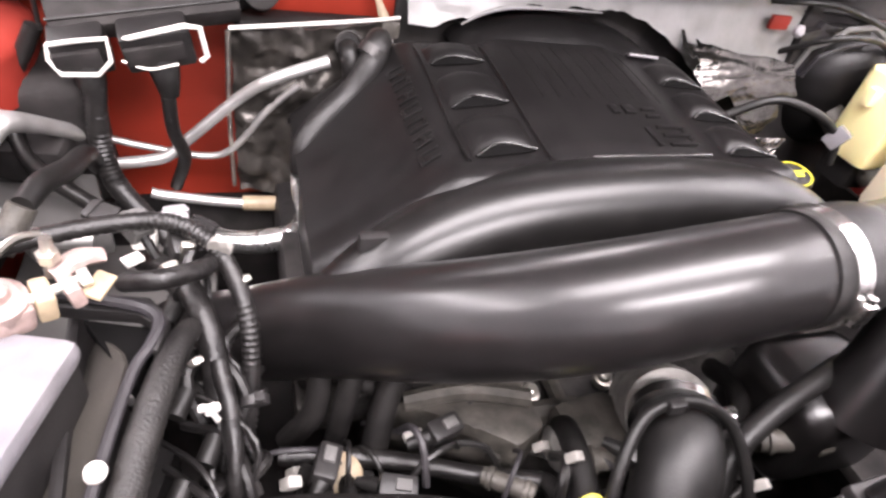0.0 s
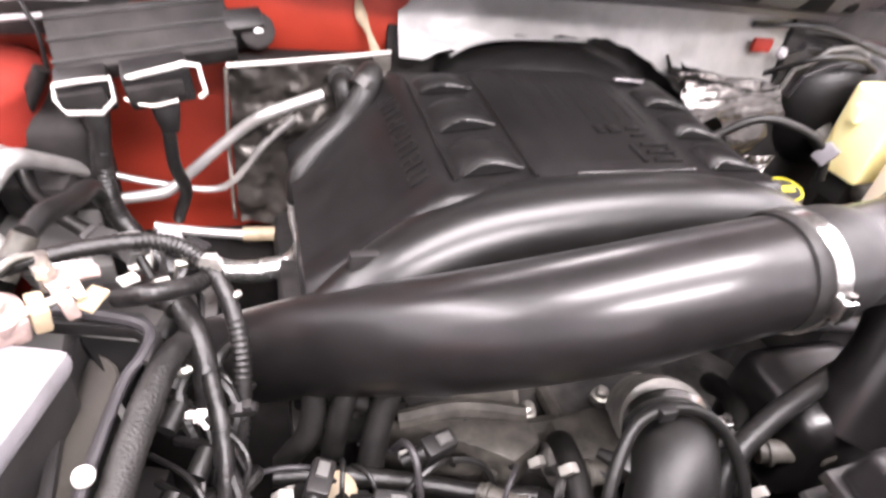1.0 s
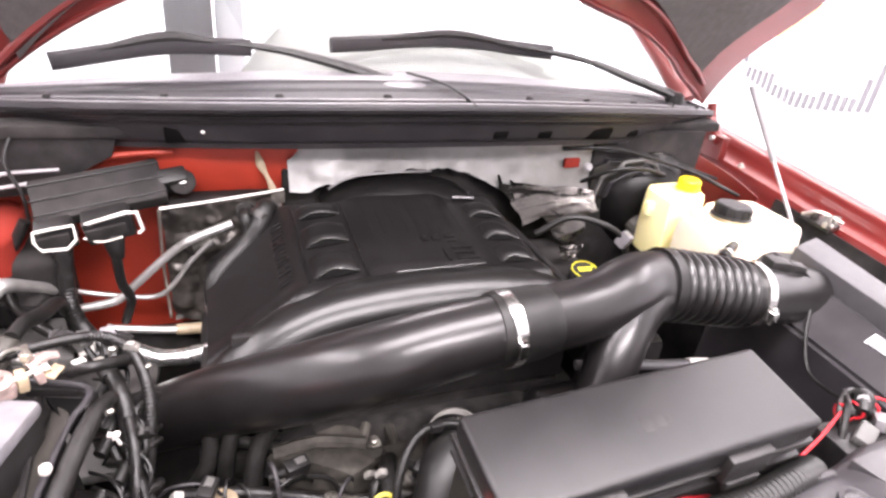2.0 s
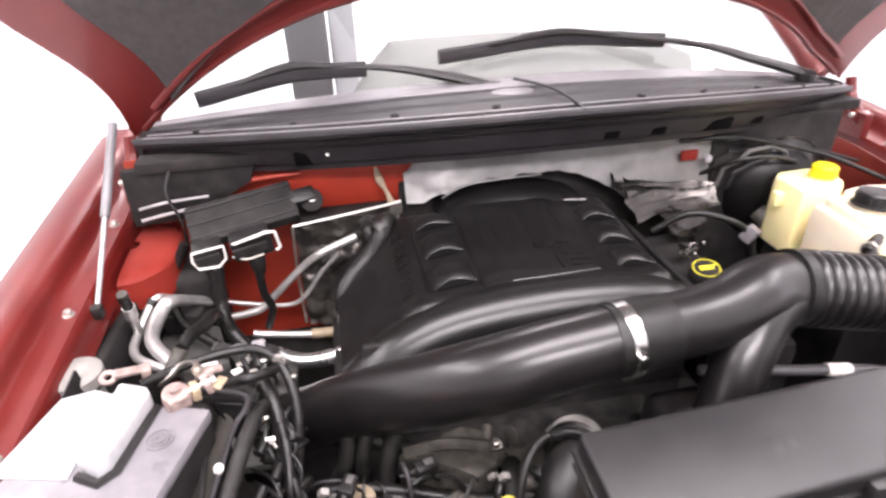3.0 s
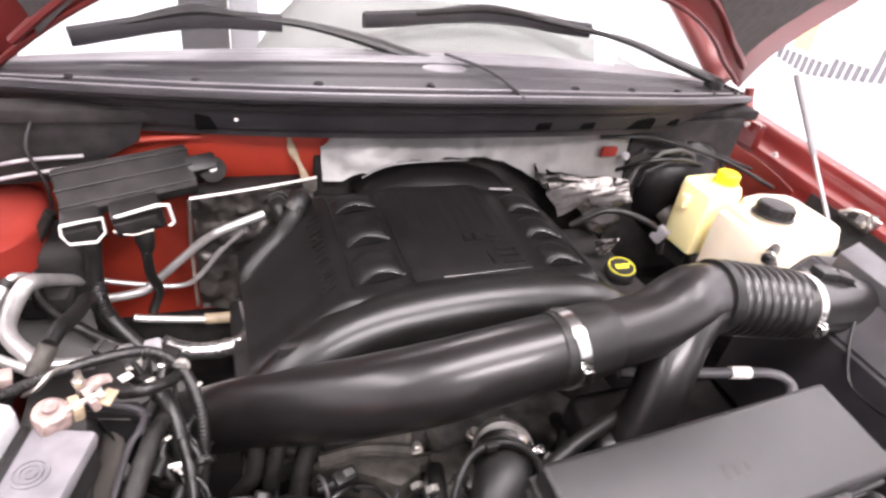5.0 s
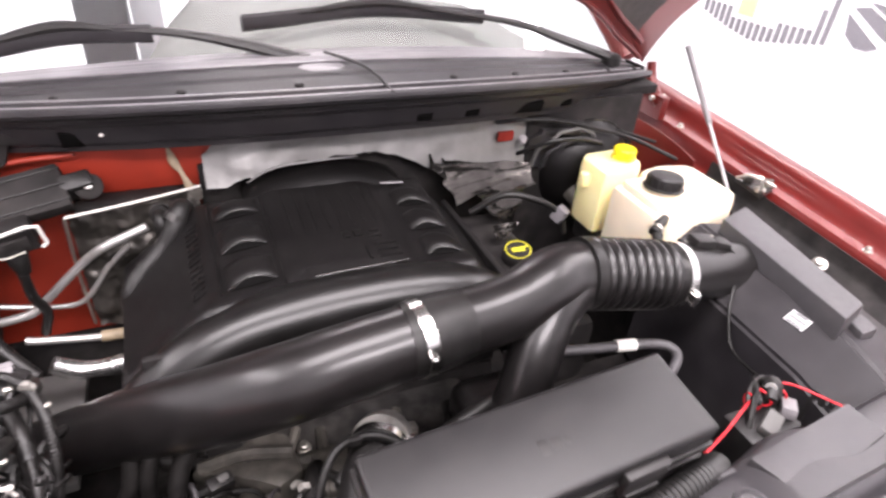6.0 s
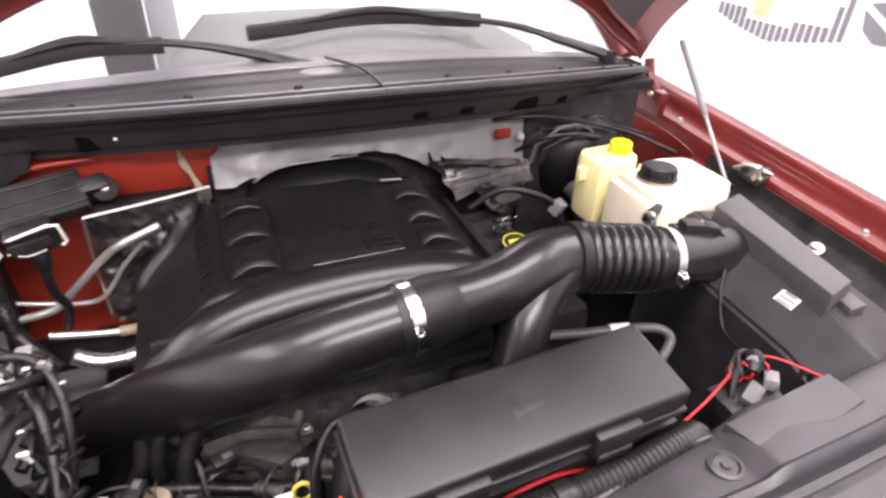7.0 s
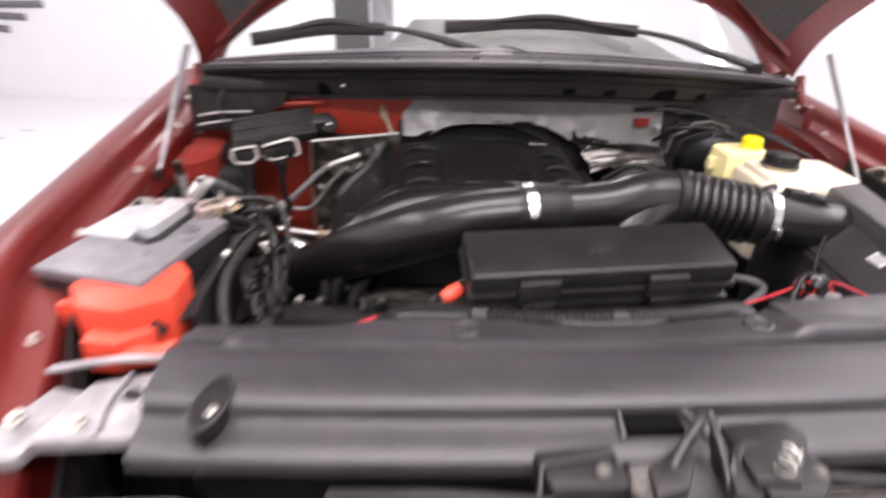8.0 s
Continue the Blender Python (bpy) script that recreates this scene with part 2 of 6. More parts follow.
# ---- the room ----
def room():
    x0, x1, y0, y1, h = -4.6, 3.62, -5.0, 5.6, 3.5
    tagged(part("floor", box((x1 - x0, y1 - y0, 0.1), ((x0 + x1) / 2, (y0 + y1) / 2, -0.05), 0), FLOOR, smooth=False), "glossy white epoxy workshop floor", "floor", kind="structure")
    tagged(part("ceiling", box((x1 - x0, y1 - y0, 0.1), ((x0 + x1) / 2, (y0 + y1) / 2, h + 0.05), 0), WALL, smooth=False), "plain white workshop ceiling", "ceiling", kind="structure")
    for name, s, c in (("wall_east", (0.1, y1 - y0, h), (x1 + 0.05, (y0 + y1) / 2, h / 2)), ("wall_west", (0.1, y1 - y0, h), (x0 - 0.05, (y0 + y1) / 2, h / 2)),
                       ("wall_north", (x1 - x0 + 0.2, 0.1, h), ((x0 + x1) / 2, y1 + 0.05, h / 2)), ("wall_south", (x1 - x0 + 0.2, 0.1, h), ((x0 + x1) / 2, y0 - 0.05, h / 2))):
        tagged(part(name, box(s, c, 0), SOUTH if name == "wall_south" else WALL, smooth=False), "unseen white workshop wall that returns light to the bay" if name == "wall_south" else "bright white painted workshop wall", "wall", kind="structure")


def mural():
    """Flat painted shapes on the east wall: a hatched outline, a warm block and dark fans."""
    x = 3.612
    m = base("wall_mural", (x, 2.4, 0.8), "painted wall emblem of dark hatch bars and an orange block", "mural")
    top = [(3.23, 0.99), (2.92, 0.99), (2.89, 0.92), (2.48, 0.92), (2.47, 0.97), (2.23, 0.98), (2.19, 1.06), (2.15, 1.23)]
    low = [(3.21, 0.92), (2.91, 0.84), (2.66, 0.8), (2.35, 0.86), (2.09, 0.92), (2.09, 1.09)]

    def level(line, y):
        for (y0, z0), (y1, z1) in zip(line, line[1:]):
            if min(y0, y1) <= y <= max(y0, y1) and y0 != y1:
                return z0 + (z1 - z0) * (y - y0) / (y1 - y0)
        return line[-1][1]

    for k in range(20):
        y = 3.22 - 0.058 * k
        a, b = level(low, y), level(top, y)
        part("hatch_bar", box((0.006, 0.034, max(0.05, b - a)), (x, y, (a + b) / 2), 0), GREYINK, m, smooth=False)
    part("emblem_block", box((0.006, 0.30, 0.34), (x, 2.86, 1.34), 0), ORANGE, m, smooth=False)
    part("emblem_block", box((0.006, 0.14, 0.20), (x, 2.78, 1.05), 0), ORANGE, m, smooth=False)
    for outline in [[(2.02, 1.13), (1.76, 0.98), (1.82, 0.95), (1.9, 0.95), (1.99, 1.01)], [(2.0, 1.17), (1.91, 1.19), (1.52, 1.03), (1.66, 1.0), (1.78, 1.05)], [(1.92, 1.22), (1.76, 1.21), (1.56, 1.12), (1.53, 1.05)], [(1.76, 1.25), (1.65, 1.24), (1.58, 1.18), (1.57, 1.16)]]:
        bm = bmesh.new()
        face = bm.faces.new([bm.verts.new((x - 0.003, p, q)) for p, q in outline])
        r = bmesh.ops.extrude_face_region(bm, geom=[face])
        bmesh.ops.translate(bm, vec=(0.006, 0, 0), verts=[v for v in r["geom"] if isinstance(v, bmesh.types.BMVert)])
        part("fan_blade", bm, GREYINK, m, smooth=False)
    m.location.z -= 0.10
    w = base("wall_mural", (-4.2, 5.59, 0.8), "grey slanted bars painted on the white back wall", "mural")
    for a, b in (((-4.58, 5.59, 0.885), (-3.80, 5.59, 0.905)), ((-4.58, 5.59, 0.80), (-3.99, 5.59, 0.78)), ((-4.58, 5.59, 0.70), (-4.18, 5.59, 0.66))):
        part("slanted_bar", sweep([a, b], 0.035, n=4, smooth=False), GREYINK, w, smooth=False)


def posts():
    p = base("steel_post", (-0.46, 1.36, 0), "dark steel post standing behind the windscreen", "post")
    part("shaft", box((0.125, 0.11, 3.46), (-0.46, 1.36, 1.74), 0.008), POST, p)
    part("base_plate", box((0.22, 0.22, 0.014), (-0.46, 1.36, 0.007), 0.002), POST, p)
    p = base("pale_post", (-0.352, 1.39, 0), "pale grey square post beside the dark post", "post")
    part("shaft", box((0.078, 0.06, 3.46), (-0.352, 1.39, 1.74), 0.006), POSTW, p)
    part("base_plate", box((0.12, 0.12, 0.014), (-0.352, 1.39, 0.007), 0.002), POSTW, p)


room()
mural()
posts()


# ---- the pickup's body ----
def lip_y(x):
    return 0.365 + 0.235 * (abs(x) / 0.8) ** 2.2


def lip_z(x):
    return 1.322 - (0.060 if x < 0 else 0.074) * (abs(x) / 0.8) ** 2


truck = base("pickup_truck", (0, 0, 0), "red pickup with its hood raised and engine bay open", "truck")


def fender_section(side):
    """Half profile from the inner apron over the flange to the outer skin: x, z."""
    if side < 0:
        return [(0.790, 0.30), (0.797, 0.95), (0.799, 1.045), (0.800, 1.062), (0.803, 1.072), (0.806, 1.078), (0.810, 1.108), (0.816, 1.116), (0.846, 1.120),
                (0.853, 1.126), (0.862, 1.150), (0.872, 1.157), (0.905, 1.158), (0.945, 1.140), (0.975, 1.095), (0.992, 1.0), (1.0, 0.8), (1.0, 0.0)]
    return [(0.735, 0.30), (0.750, 0.95), (0.757, 1.045), (0.762, 1.062), (0.800, 1.072), (0.806, 1.078), (0.810, 1.108), (0.816, 1.116), (0.846, 1.120),
            (0.853, 1.126), (0.862, 1.150), (0.872, 1.157), (0.905, 1.158), (0.945, 1.140), (0.975, 1.095), (0.992, 1.0), (1.0, 0.8), (1.0, 0.0)]


def fender(side):
    sec = fender_section(side)
    n = 44

    def fn(u, v):
        y = -0.62 + 1.5 * u
        k = v * (len(sec) - 1)
        i = min(int(k), len(sec) - 2)
        f = k - i
        x, z = [sec[i][j] * (1 - f) + sec[i + 1][j] * f for j in (0, 1)]
        slope = 0.075 * (y - 0.3) - 0.05 * ramp(-y, 0.15, 0.6)
        front = ramp(-y, 0.05, 0.6) * 0.14
        x -= front * (1.0 if z > 0.9 else 0.5) * (1 - 0.5 * ramp(x, 0.84, 0.88) * (side < 0))
        z += slope * ramp(z, 0.6, 1.0)
        if z < 1.085 and x < 0.80:
            x += 0.012 * math.sin(y * 9.0) * ramp(z, 0.6, 0.9)
        return (side * x, y, z)

    f = part("fender", sheet(fn, n, (len(sec) - 1) * 2, 0.0025), RED, truck, "glossy dark red fender with inner flange")
    return f


fend_r, fend_l = fender(1), fender(-1)


def apron_liner(side, y0, y1):
    sec = fender_section(side)[:7]

    def fn(u, v):
        y = y0 + (y1 - y0) * u
        k = v * (len(sec) - 1)
        i = min(int(k), len(sec) - 2)
        f = k - i
        x, z = [sec[i][j] * (1 - f) + sec[i + 1][j] * f for j in (0, 1)]
        z += (0.075 * (y - 0.3) - 0.05 * ramp(-y, 0.15, 0.6)) * ramp(z, 0.6, 1.0)
        x -= ramp(-y, 0.05, 0.6) * 0.14 * (1.0 if z > 0.9 else 0.5)
        return (side * (x - 0.022), y, z + 0.006)
    part("apron_liner", sheet(fn, 30, 14, 0.003), DARK, truck, "black plastic inner fender liner")


apron_liner(1, -0.60, 0.34)
apron_liner(-1, -0.60, 0.12)


def flange_bolt(x, y, z, parent, r=0.006):
    part("flange_bolt", merge(lathe([(r * 1.5, 0), (r * 1.5, 0.002), (r, 0.003), (r, 0.008), (r * 0.8, 0.0095)], (x, y, z), n=12)), BOLT, parent)


for by in (-0.28, -0.02, 0.24, 0.50):
    s0 = 0.075 * (by - 0.3)
    flange_bolt(0.829 - ramp(-by, 0.05, 0.6) * 0.14, by, 1.117 + s0 - 0.05 * ramp(-by, 0.15, 0.6), fend_r)
    flange_bolt(-0.829 + ramp(-by, 0.05, 0.6) * 0.14, by, 1.117 + s0 - 0.05 * ramp(-by, 0.15, 0.6), fend_l)


def firewall():
    def fn(u, v):
        x = -0.80 + 1.465 * u
        z = (1.235 - 0.085 * ramp(x, 0.56, 0.66)) * v
        y = 0.56 + 0.02 * math.sin(x * 7) * ramp(z, 0.6, 0.8) - 0.018 * ramp(z, 1.10, 1.13)
        return (x, y, z)

    wall = part("firewall", sheet(fn, 48, 40, 0.003), RED_INNER, truck, "red firewall panel in a lightened tone")
    # pressed stiffening rib and strut-tower humps at both ends
    part("stiffening_rib", sweep([(-0.682, 0.530, 1.131), (-0.60, 0.528, 1.175), (-0.565, 0.528, 1.186), (-0.48, 0.528, 1.190)], 0.0045, n=8), RED_INNER, wall)
    for s in (-1,):
        def hump(u, v):
            a, b = math.pi * u, 1.03 + 0.07 * v
            r = 0.145 * math.sqrt(1 - 0.98 * max(0.0, (v - 0.8) / 0.2) ** 2)
            return (s * (0.800 - r * math.sin(a) * 0.6), 0.475 - 0.12 * math.cos(a) * r / 0.145, b)
        part("wheel_tower", sheet(hump, 20, 14, 0.003), RED_TOWER, truck, "red rounded wheel tower panel")
    def corner(u, v):
        a = math.pi / 2 * u
        return (0.655 + 0.105 * math.sin(a), 0.515 - 0.15 * (1 - math.cos(a)), 0.70 + (0.480 - 0.070 * u) * v)
    part("end_panel", sheet(corner, 16, 12, 0.003), RED, wall, "dark red curved firewall corner")
    part("insulator_pad", box((0.30, 0.014, 0.44), (0.530, 0.502, 1.008), 0.005), DARK, wall, "black firewall insulator pad")
    part("insulator_pad", prism([(-0.80, 1.115), (-0.690, 1.122), (-0.575, 1.186), (-0.56, 1.228), (-0.80, 1.228)], -0.535, -0.518, 0.003, pose(0, 0, 0, 90)), DARK, wall, "black firewall insulator pad")
    part("insulator_pad", box((1.46, 0.020, 0.36), (0, 0.505, 0.655), 0.006), DARK, wall, "black firewall insulator pad")
    part("insulator_pad", box((0.70, 0.010, 0.34), (0.055, 0.517, 0.985), 0.004), DARK, wall, "black firewall insulator pad")
    part("under_cowl_channel", box((1.50, 0.05, 0.022), (-0.02, 0.535, 1.232), 0.004), DARK, wall)
    part("red_tab", box((0.038, 0.008, 0.022), (0.320, 0.486, 1.163), 0.003), RED_TOWER, wall)
    part("firewall_bolt", lathe([(0.010, 0), (0.010, 0.005), (0.006, 0.009)], (0.359, 0.480, 1.154), turn((0, -1, 0.2)), n=14), BRACKET, wall)
    return wall


fw = firewall()
for p, r, mt in (([(-0.775, 0.49, 1.163), (-0.724, 0.495, 1.170), (-0.653, 0.503, 1.171)], 0.0032, BRACKET), ([(-0.775, 0.485, 1.142), (-0.733, 0.49, 1.148), (-0.66, 0.50, 1.155)], 0.0032, BRACKET),
                 ([(-0.712, 0.515, 1.228), (-0.722, 0.49, 1.19), (-0.705, 0.475, 1.14), (-0.705, 0.475, 1.095)], 0.0028, RUBBER)):
    part("release_rod", sweep(p, r, n=8), mt, fw)
part("front_crossmember", box((1.44, 0.10, 0.10), (0, -0.47, 0.55), 0.01), DARK, truck)
part("undertray", box((1.48, 1.10, 0.02), (0, 0.0, 0.50), 0.002), DARK, truck)
part("bay_front_panel", box((1.50, 0.02, 0.90), (0, -0.60, 0.46), 0.004), DARK, truck)


def glass_y(x):
    return 0.655 + 0.07 * (abs(x) / 0.8) ** 2


def cowl():
    low = [(0.0, 0.0), (-0.003, -0.004), (-0.004, -0.010), (0.001, -0.017), (0.016, -0.019), (0.018, -0.026), (0.024, -0.028), (0.026, -0.036),
           (0.034, -0.040), (0.048, -0.070), (0.053, -0.080), (0.060, -0.083), (0.064, -0.097), (0.120, -0.099)]

    def top(a, b):
        """The deck from the share a to the share b of the way from the lip to the glass: a dark stepped front, a rear
        strip toned pale for the light it reflects.
        """
        def g(u, v):
            x = -0.785 + 1.545 * u
            w = a + (b - a) * v
            step = 0.006 * ramp(w, 0.10, 0.14) + 0.005 * ramp(w, 0.40, 0.44) + 0.007 * ramp(w, 0.60, 0.66) - 0.020 * w
            return (x, lip_y(x) + (glass_y(x) - lip_y(x)) * w, lip_z(x) - 0.007 * ramp(w, 0.0, 0.03) + step + 0.0008 * math.sin(w * 60) * ramp(w, 0.70, 0.8))
        return g

    def face(a, b):
        def g(u, v):
            x = -0.785 + 1.545 * u
            k = a + v * (b - a)
            i = min(int(k), len(low) - 2)
            f = k - i
            dy, dz = [low[i][j] * (1 - f) + low[i + 1][j] * f for j in (0, 1)]
            shrink = 1 - 0.08 * (abs(x) / 0.8) ** 2 if dz < -0.03 else 1
            return (x, lip_y(x) + dy, lip_z(x) + dz * shrink)
        return g

    # Paler material on the rear strip carries its reflected light.
    c = part("cowl_panel", sheet(top(0.64, 1.0), 64, 24, 0.003), COWLM, truck, "weathered grey plastic cowl below the windscreen")
    part("cowl_deck", sheet(top(0.0, 0.638), 64, 40, 0.003), COWLD, truck, "dark stepped cowl deck behind the lip")
    part("cowl_ledge", sheet(face(0, 6), 64, 18, 0.003), COWLD, truck, "stepped dark grey cowl ledge")
    part("cowl_front", sheet(face(6, 13), 64, 18, 0.003), COWLD, truck, "dark grey cowl front face")
    part("seal_strip", sweep([(x, lip_y(x) + 0.019, lip_z(x) - 0.024) for x in np.linspace(-0.78, 0.755, 33)], 0.0045, n=8, sub=2), RUBBER, c)
    part("seam_strip", sweep([(0.02, lip_y(0) - 0.002, lip_z(0) - 0.002), (0.018, lip_y(0) + 0.06, lip_z(0) + 0.002), (0.005, lip_y(0) + 0.14, lip_z(0) + 0.004), (-0.04, lip_y(0) + 0.22, lip_z(0) + 0.004)], 0.003, n=6), BLACK, c)
    part("seam_pad", lathe([(0.045, 0), (0.045, 0.003), (0.035, 0.006), (0.01, 0.007)], (-0.055, lip_y(0) + 0.17, lip_z(0) - 0.012), n=24), COWLM, c)
    # Thin pale ribs double as painted highlight lines on the dark deck.
    for d, r, mt in ((0.004, 0.0022, COWLM), (0.040, 0.0022, COWLM), (0.125, 0.0020, COWLM)):
        part("cowl_highlight_rib", sweep([(x, lip_y(x) + d * min(1.0, (glass_y(x) - lip_y(x)) / 0.20), lip_z(x) - 0.0005 - 0.020 * d / 0.29) for x in np.linspace(-0.76, 0.735, 27)], r, n=6, sub=2), mt, c)
    for x in (-0.66, -0.48, -0.30, -0.12, 0.16, 0.30, 0.44, 0.58, 0.70):
        part("push_clip", lathe([(0.008, 0), (0.008, 0.003), (0.004, 0.006)], (x, lip_y(x) + 0.060 * (glass_y(x) - lip_y(x)) / 0.29, lip_z(x) - 0.004), n=10), BLACK, c)
    for x, w, h in ((-0.469, 0.034, 0.030), (0.335, 0.075, 0.026), (0.10, 0.03, 0.016), (0.20, 0.03, 0.016), (0.45, 0.03, 0.016)):
        k = 1 - 0.08 * (abs(x) / 0.8) ** 2
        # Solid black blocks; the wide slot's shade is only their colour.
        part("square_clip" if w < 0.05 else "slot", box((w, 0.010, h), (x, lip_y(x) + 0.046, lip_z(x) - 0.068 * k), 0.003, pose(0, 0, 0, 20)), VOID, c)
    part("clip_head", lathe([(0.004, 0), (0.003, 0.003)], (-0.425, lip_y(-0.42) + 0.042, lip_z(-0.42) - 0.060), turn((0, -1, 0.6)), n=10), WHITE, c)
    for s in (-1, 1):
        part("end_plate", box((0.012, 0.07, 0.05), (-0.780 if s < 0 else 0.755, 0.635, 1.232), 0.004), BLACK, c)
    return c


cowl()


def windscreen():
    def fn(u, v):
        x = (-0.775 + 1.55 * u) * (1 - 0.10 * v)
        return (x, glass_y(x) + 0.004 + 0.70 * v, lip_z(x) - 0.021 + 0.40 * v + 0.02 * math.sin(math.pi * v))

    g = part("windscreen", sheet(fn, 40, 10, 0.005), GLASS, truck, "clear curved windscreen glass")
    g.visible_shadow = False

    def dash(u, v):
        x = -0.74 + 1.48 * u
        r = ramp(x, -0.36, -0.27) * (1 - 0.9 * ramp(x, 0.40, 0.74))
        return (x, glass_y(x) + 0.03 + 0.30 * v, lip_z(x) - 0.030 - 0.10 * v * (1 - r) + 0.055 * r * math.sin(1.9 * v))
    part("dashboard_top", sheet(dash, 24, 8, 0.01), DASH, truck, "grey dashboard top seen through glass")
    for s in (-1, 1):
        part("windscreen_pillar", sweep([(s * 0.80, 0.72, 1.24), (s * 0.775, 0.84, 1.345), (s * 0.70, 1.38, 1.70)], [0.03, 0.032, 0.034], n=10), RED, truck)


windscreen()


def wiper(blade, arm, pivot):
    w = part("wiper", sweep(arm, [0.019, 0.017, 0.012, 0.008], n=10, flat=0.6), BLACK, truck, "black wiper arm and blade")
    part("blade", sweep(blade, 0.008, n=8, flat=2.0), COWLD, w)
    a, b = Vector(blade[0]), Vector(blade[-1])
    mid = Vector(blade[1])
    part("bridge", sweep([a.lerp(mid, 0.4) + Vector((0, 0, 0.010)), mid + Vector((0, 0, 0.016)), mid.lerp(b, 0.6) + Vector((0, 0, 0.010))], [0.005, 0.010, 0.005], n=8), BLACK, w)
    part("pivot_cap", lathe([(0.022, -0.01), (0.022, 0.008), (0.014, 0.014)], pivot, n=14), BLACK, w)


wiper([(-0.172, 0.700, 1.353), (0.11, 0.752, 1.362), (0.36, 0.722, 1.352)], [(0.636, 0.597, 1.288), (0.54, 0.640, 1.315), (0.42, 0.692, 1.346), (0.18, 0.752, 1.372)], (0.645, 0.592, 1.280))
wiper([(-0.66, 0.615, 1.322), (-0.48, 0.662, 1.346), (-0.33, 0.662, 1.348)], [(-0.084, 0.616, 1.306), (-0.17, 0.636, 1.328), (-0.30, 0.660, 1.350), (-0.47, 0.672, 1.357)], (-0.074, 0.612, 1.302))


HOOD = radians(62)


def hood_point(x, v, off=0.0):
    """A point of the raised hood: v metres from the hinge line, off metres below its underside."""
    return (x, 0.635 - v * math.cos(HOOD) + off * math.sin(HOOD), 1.232 + v * math.sin(HOOD) + off * math.cos(HOOD))


def hood_rear(x):
    return 0.345 * (1 - min(1.0, abs(x) / 0.80) ** 2.6) - 0.038 * ramp(x, 0.05, 0.35) * (1 - ramp(x, 0.66, 0.80))


def hood():
    def skin(off, inset, ya):
        def g(u, v):
            x = (-0.80 + 1.60 * u)
            a = hood_rear(x) + inset
            vv = a + (1.12 - inset - a) * v
            wide = 1 + 0.16 * ramp(vv, 0.0, 0.35) * ramp(v, 0.0, 0.30) - 0.10 * ramp(vv, 0.5, 1.1)
            sag = 0.05 * (abs(x) / 0.8) ** 2
            xx = x * wide * (1 - inset / 0.8)
            return hood_point(xx, vv, off + sag)
        return g

    h = part("hood", sheet(skin(0.0, 0.0, 0), 48, 30, 0.02), RED, truck, "raised red hood with a folded edge")
    part("hood_liner", sheet(skin(-0.030, 0.105, 0), 40, 24, 0.012), LINER, h, "dark grey felt hood liner")
    # folded inner edge along the rear and the sides
    part("inner_hem", sweep([hood_point(x * (1 - 0.02), hood_rear(x) + 0.012, -0.020 + 0.05 * (abs(x) / 0.8) ** 2) for x in np.linspace(-0.79, 0.79, 25)], 0.007, n=8, sub=3), RED, h)
    part("inner_hem", sweep([hood_point(x * 0.93, hood_rear(x) + 0.075, -0.028 + 0.045 * (abs(x) / 0.8) ** 2) for x in np.linspace(-0.79, 0.79, 25)], 0.008, n=8, sub=3), RED, h)
    return h


hood()


def strut(s):
    a, b = Vector((s * 0.762, 0.245, 1.075)), Vector((s * 0.765, 0.49, 1.335))
    if s < 0:
        a, b = Vector((-0.804, 0.270, 1.094)), Vector((-0.778, 0.500, 1.322))
    st = part("hood_strut", sweep([a, a.lerp(b, 0.55)], 0.0042, n=12, smooth=False), BRACKET, truck, "hood gas strut, steel rod and dark cylinder")
    part("cylinder", sweep([a.lerp(b, 0.48), b], 0.0066 if s > 0 else 0.0074, n=14, smooth=False), COWLM, st)
    part("ball_socket", box((0.018, 0.018, 0.022), a, 0.004), BLACK, st)


strut(1)
strut(-1)


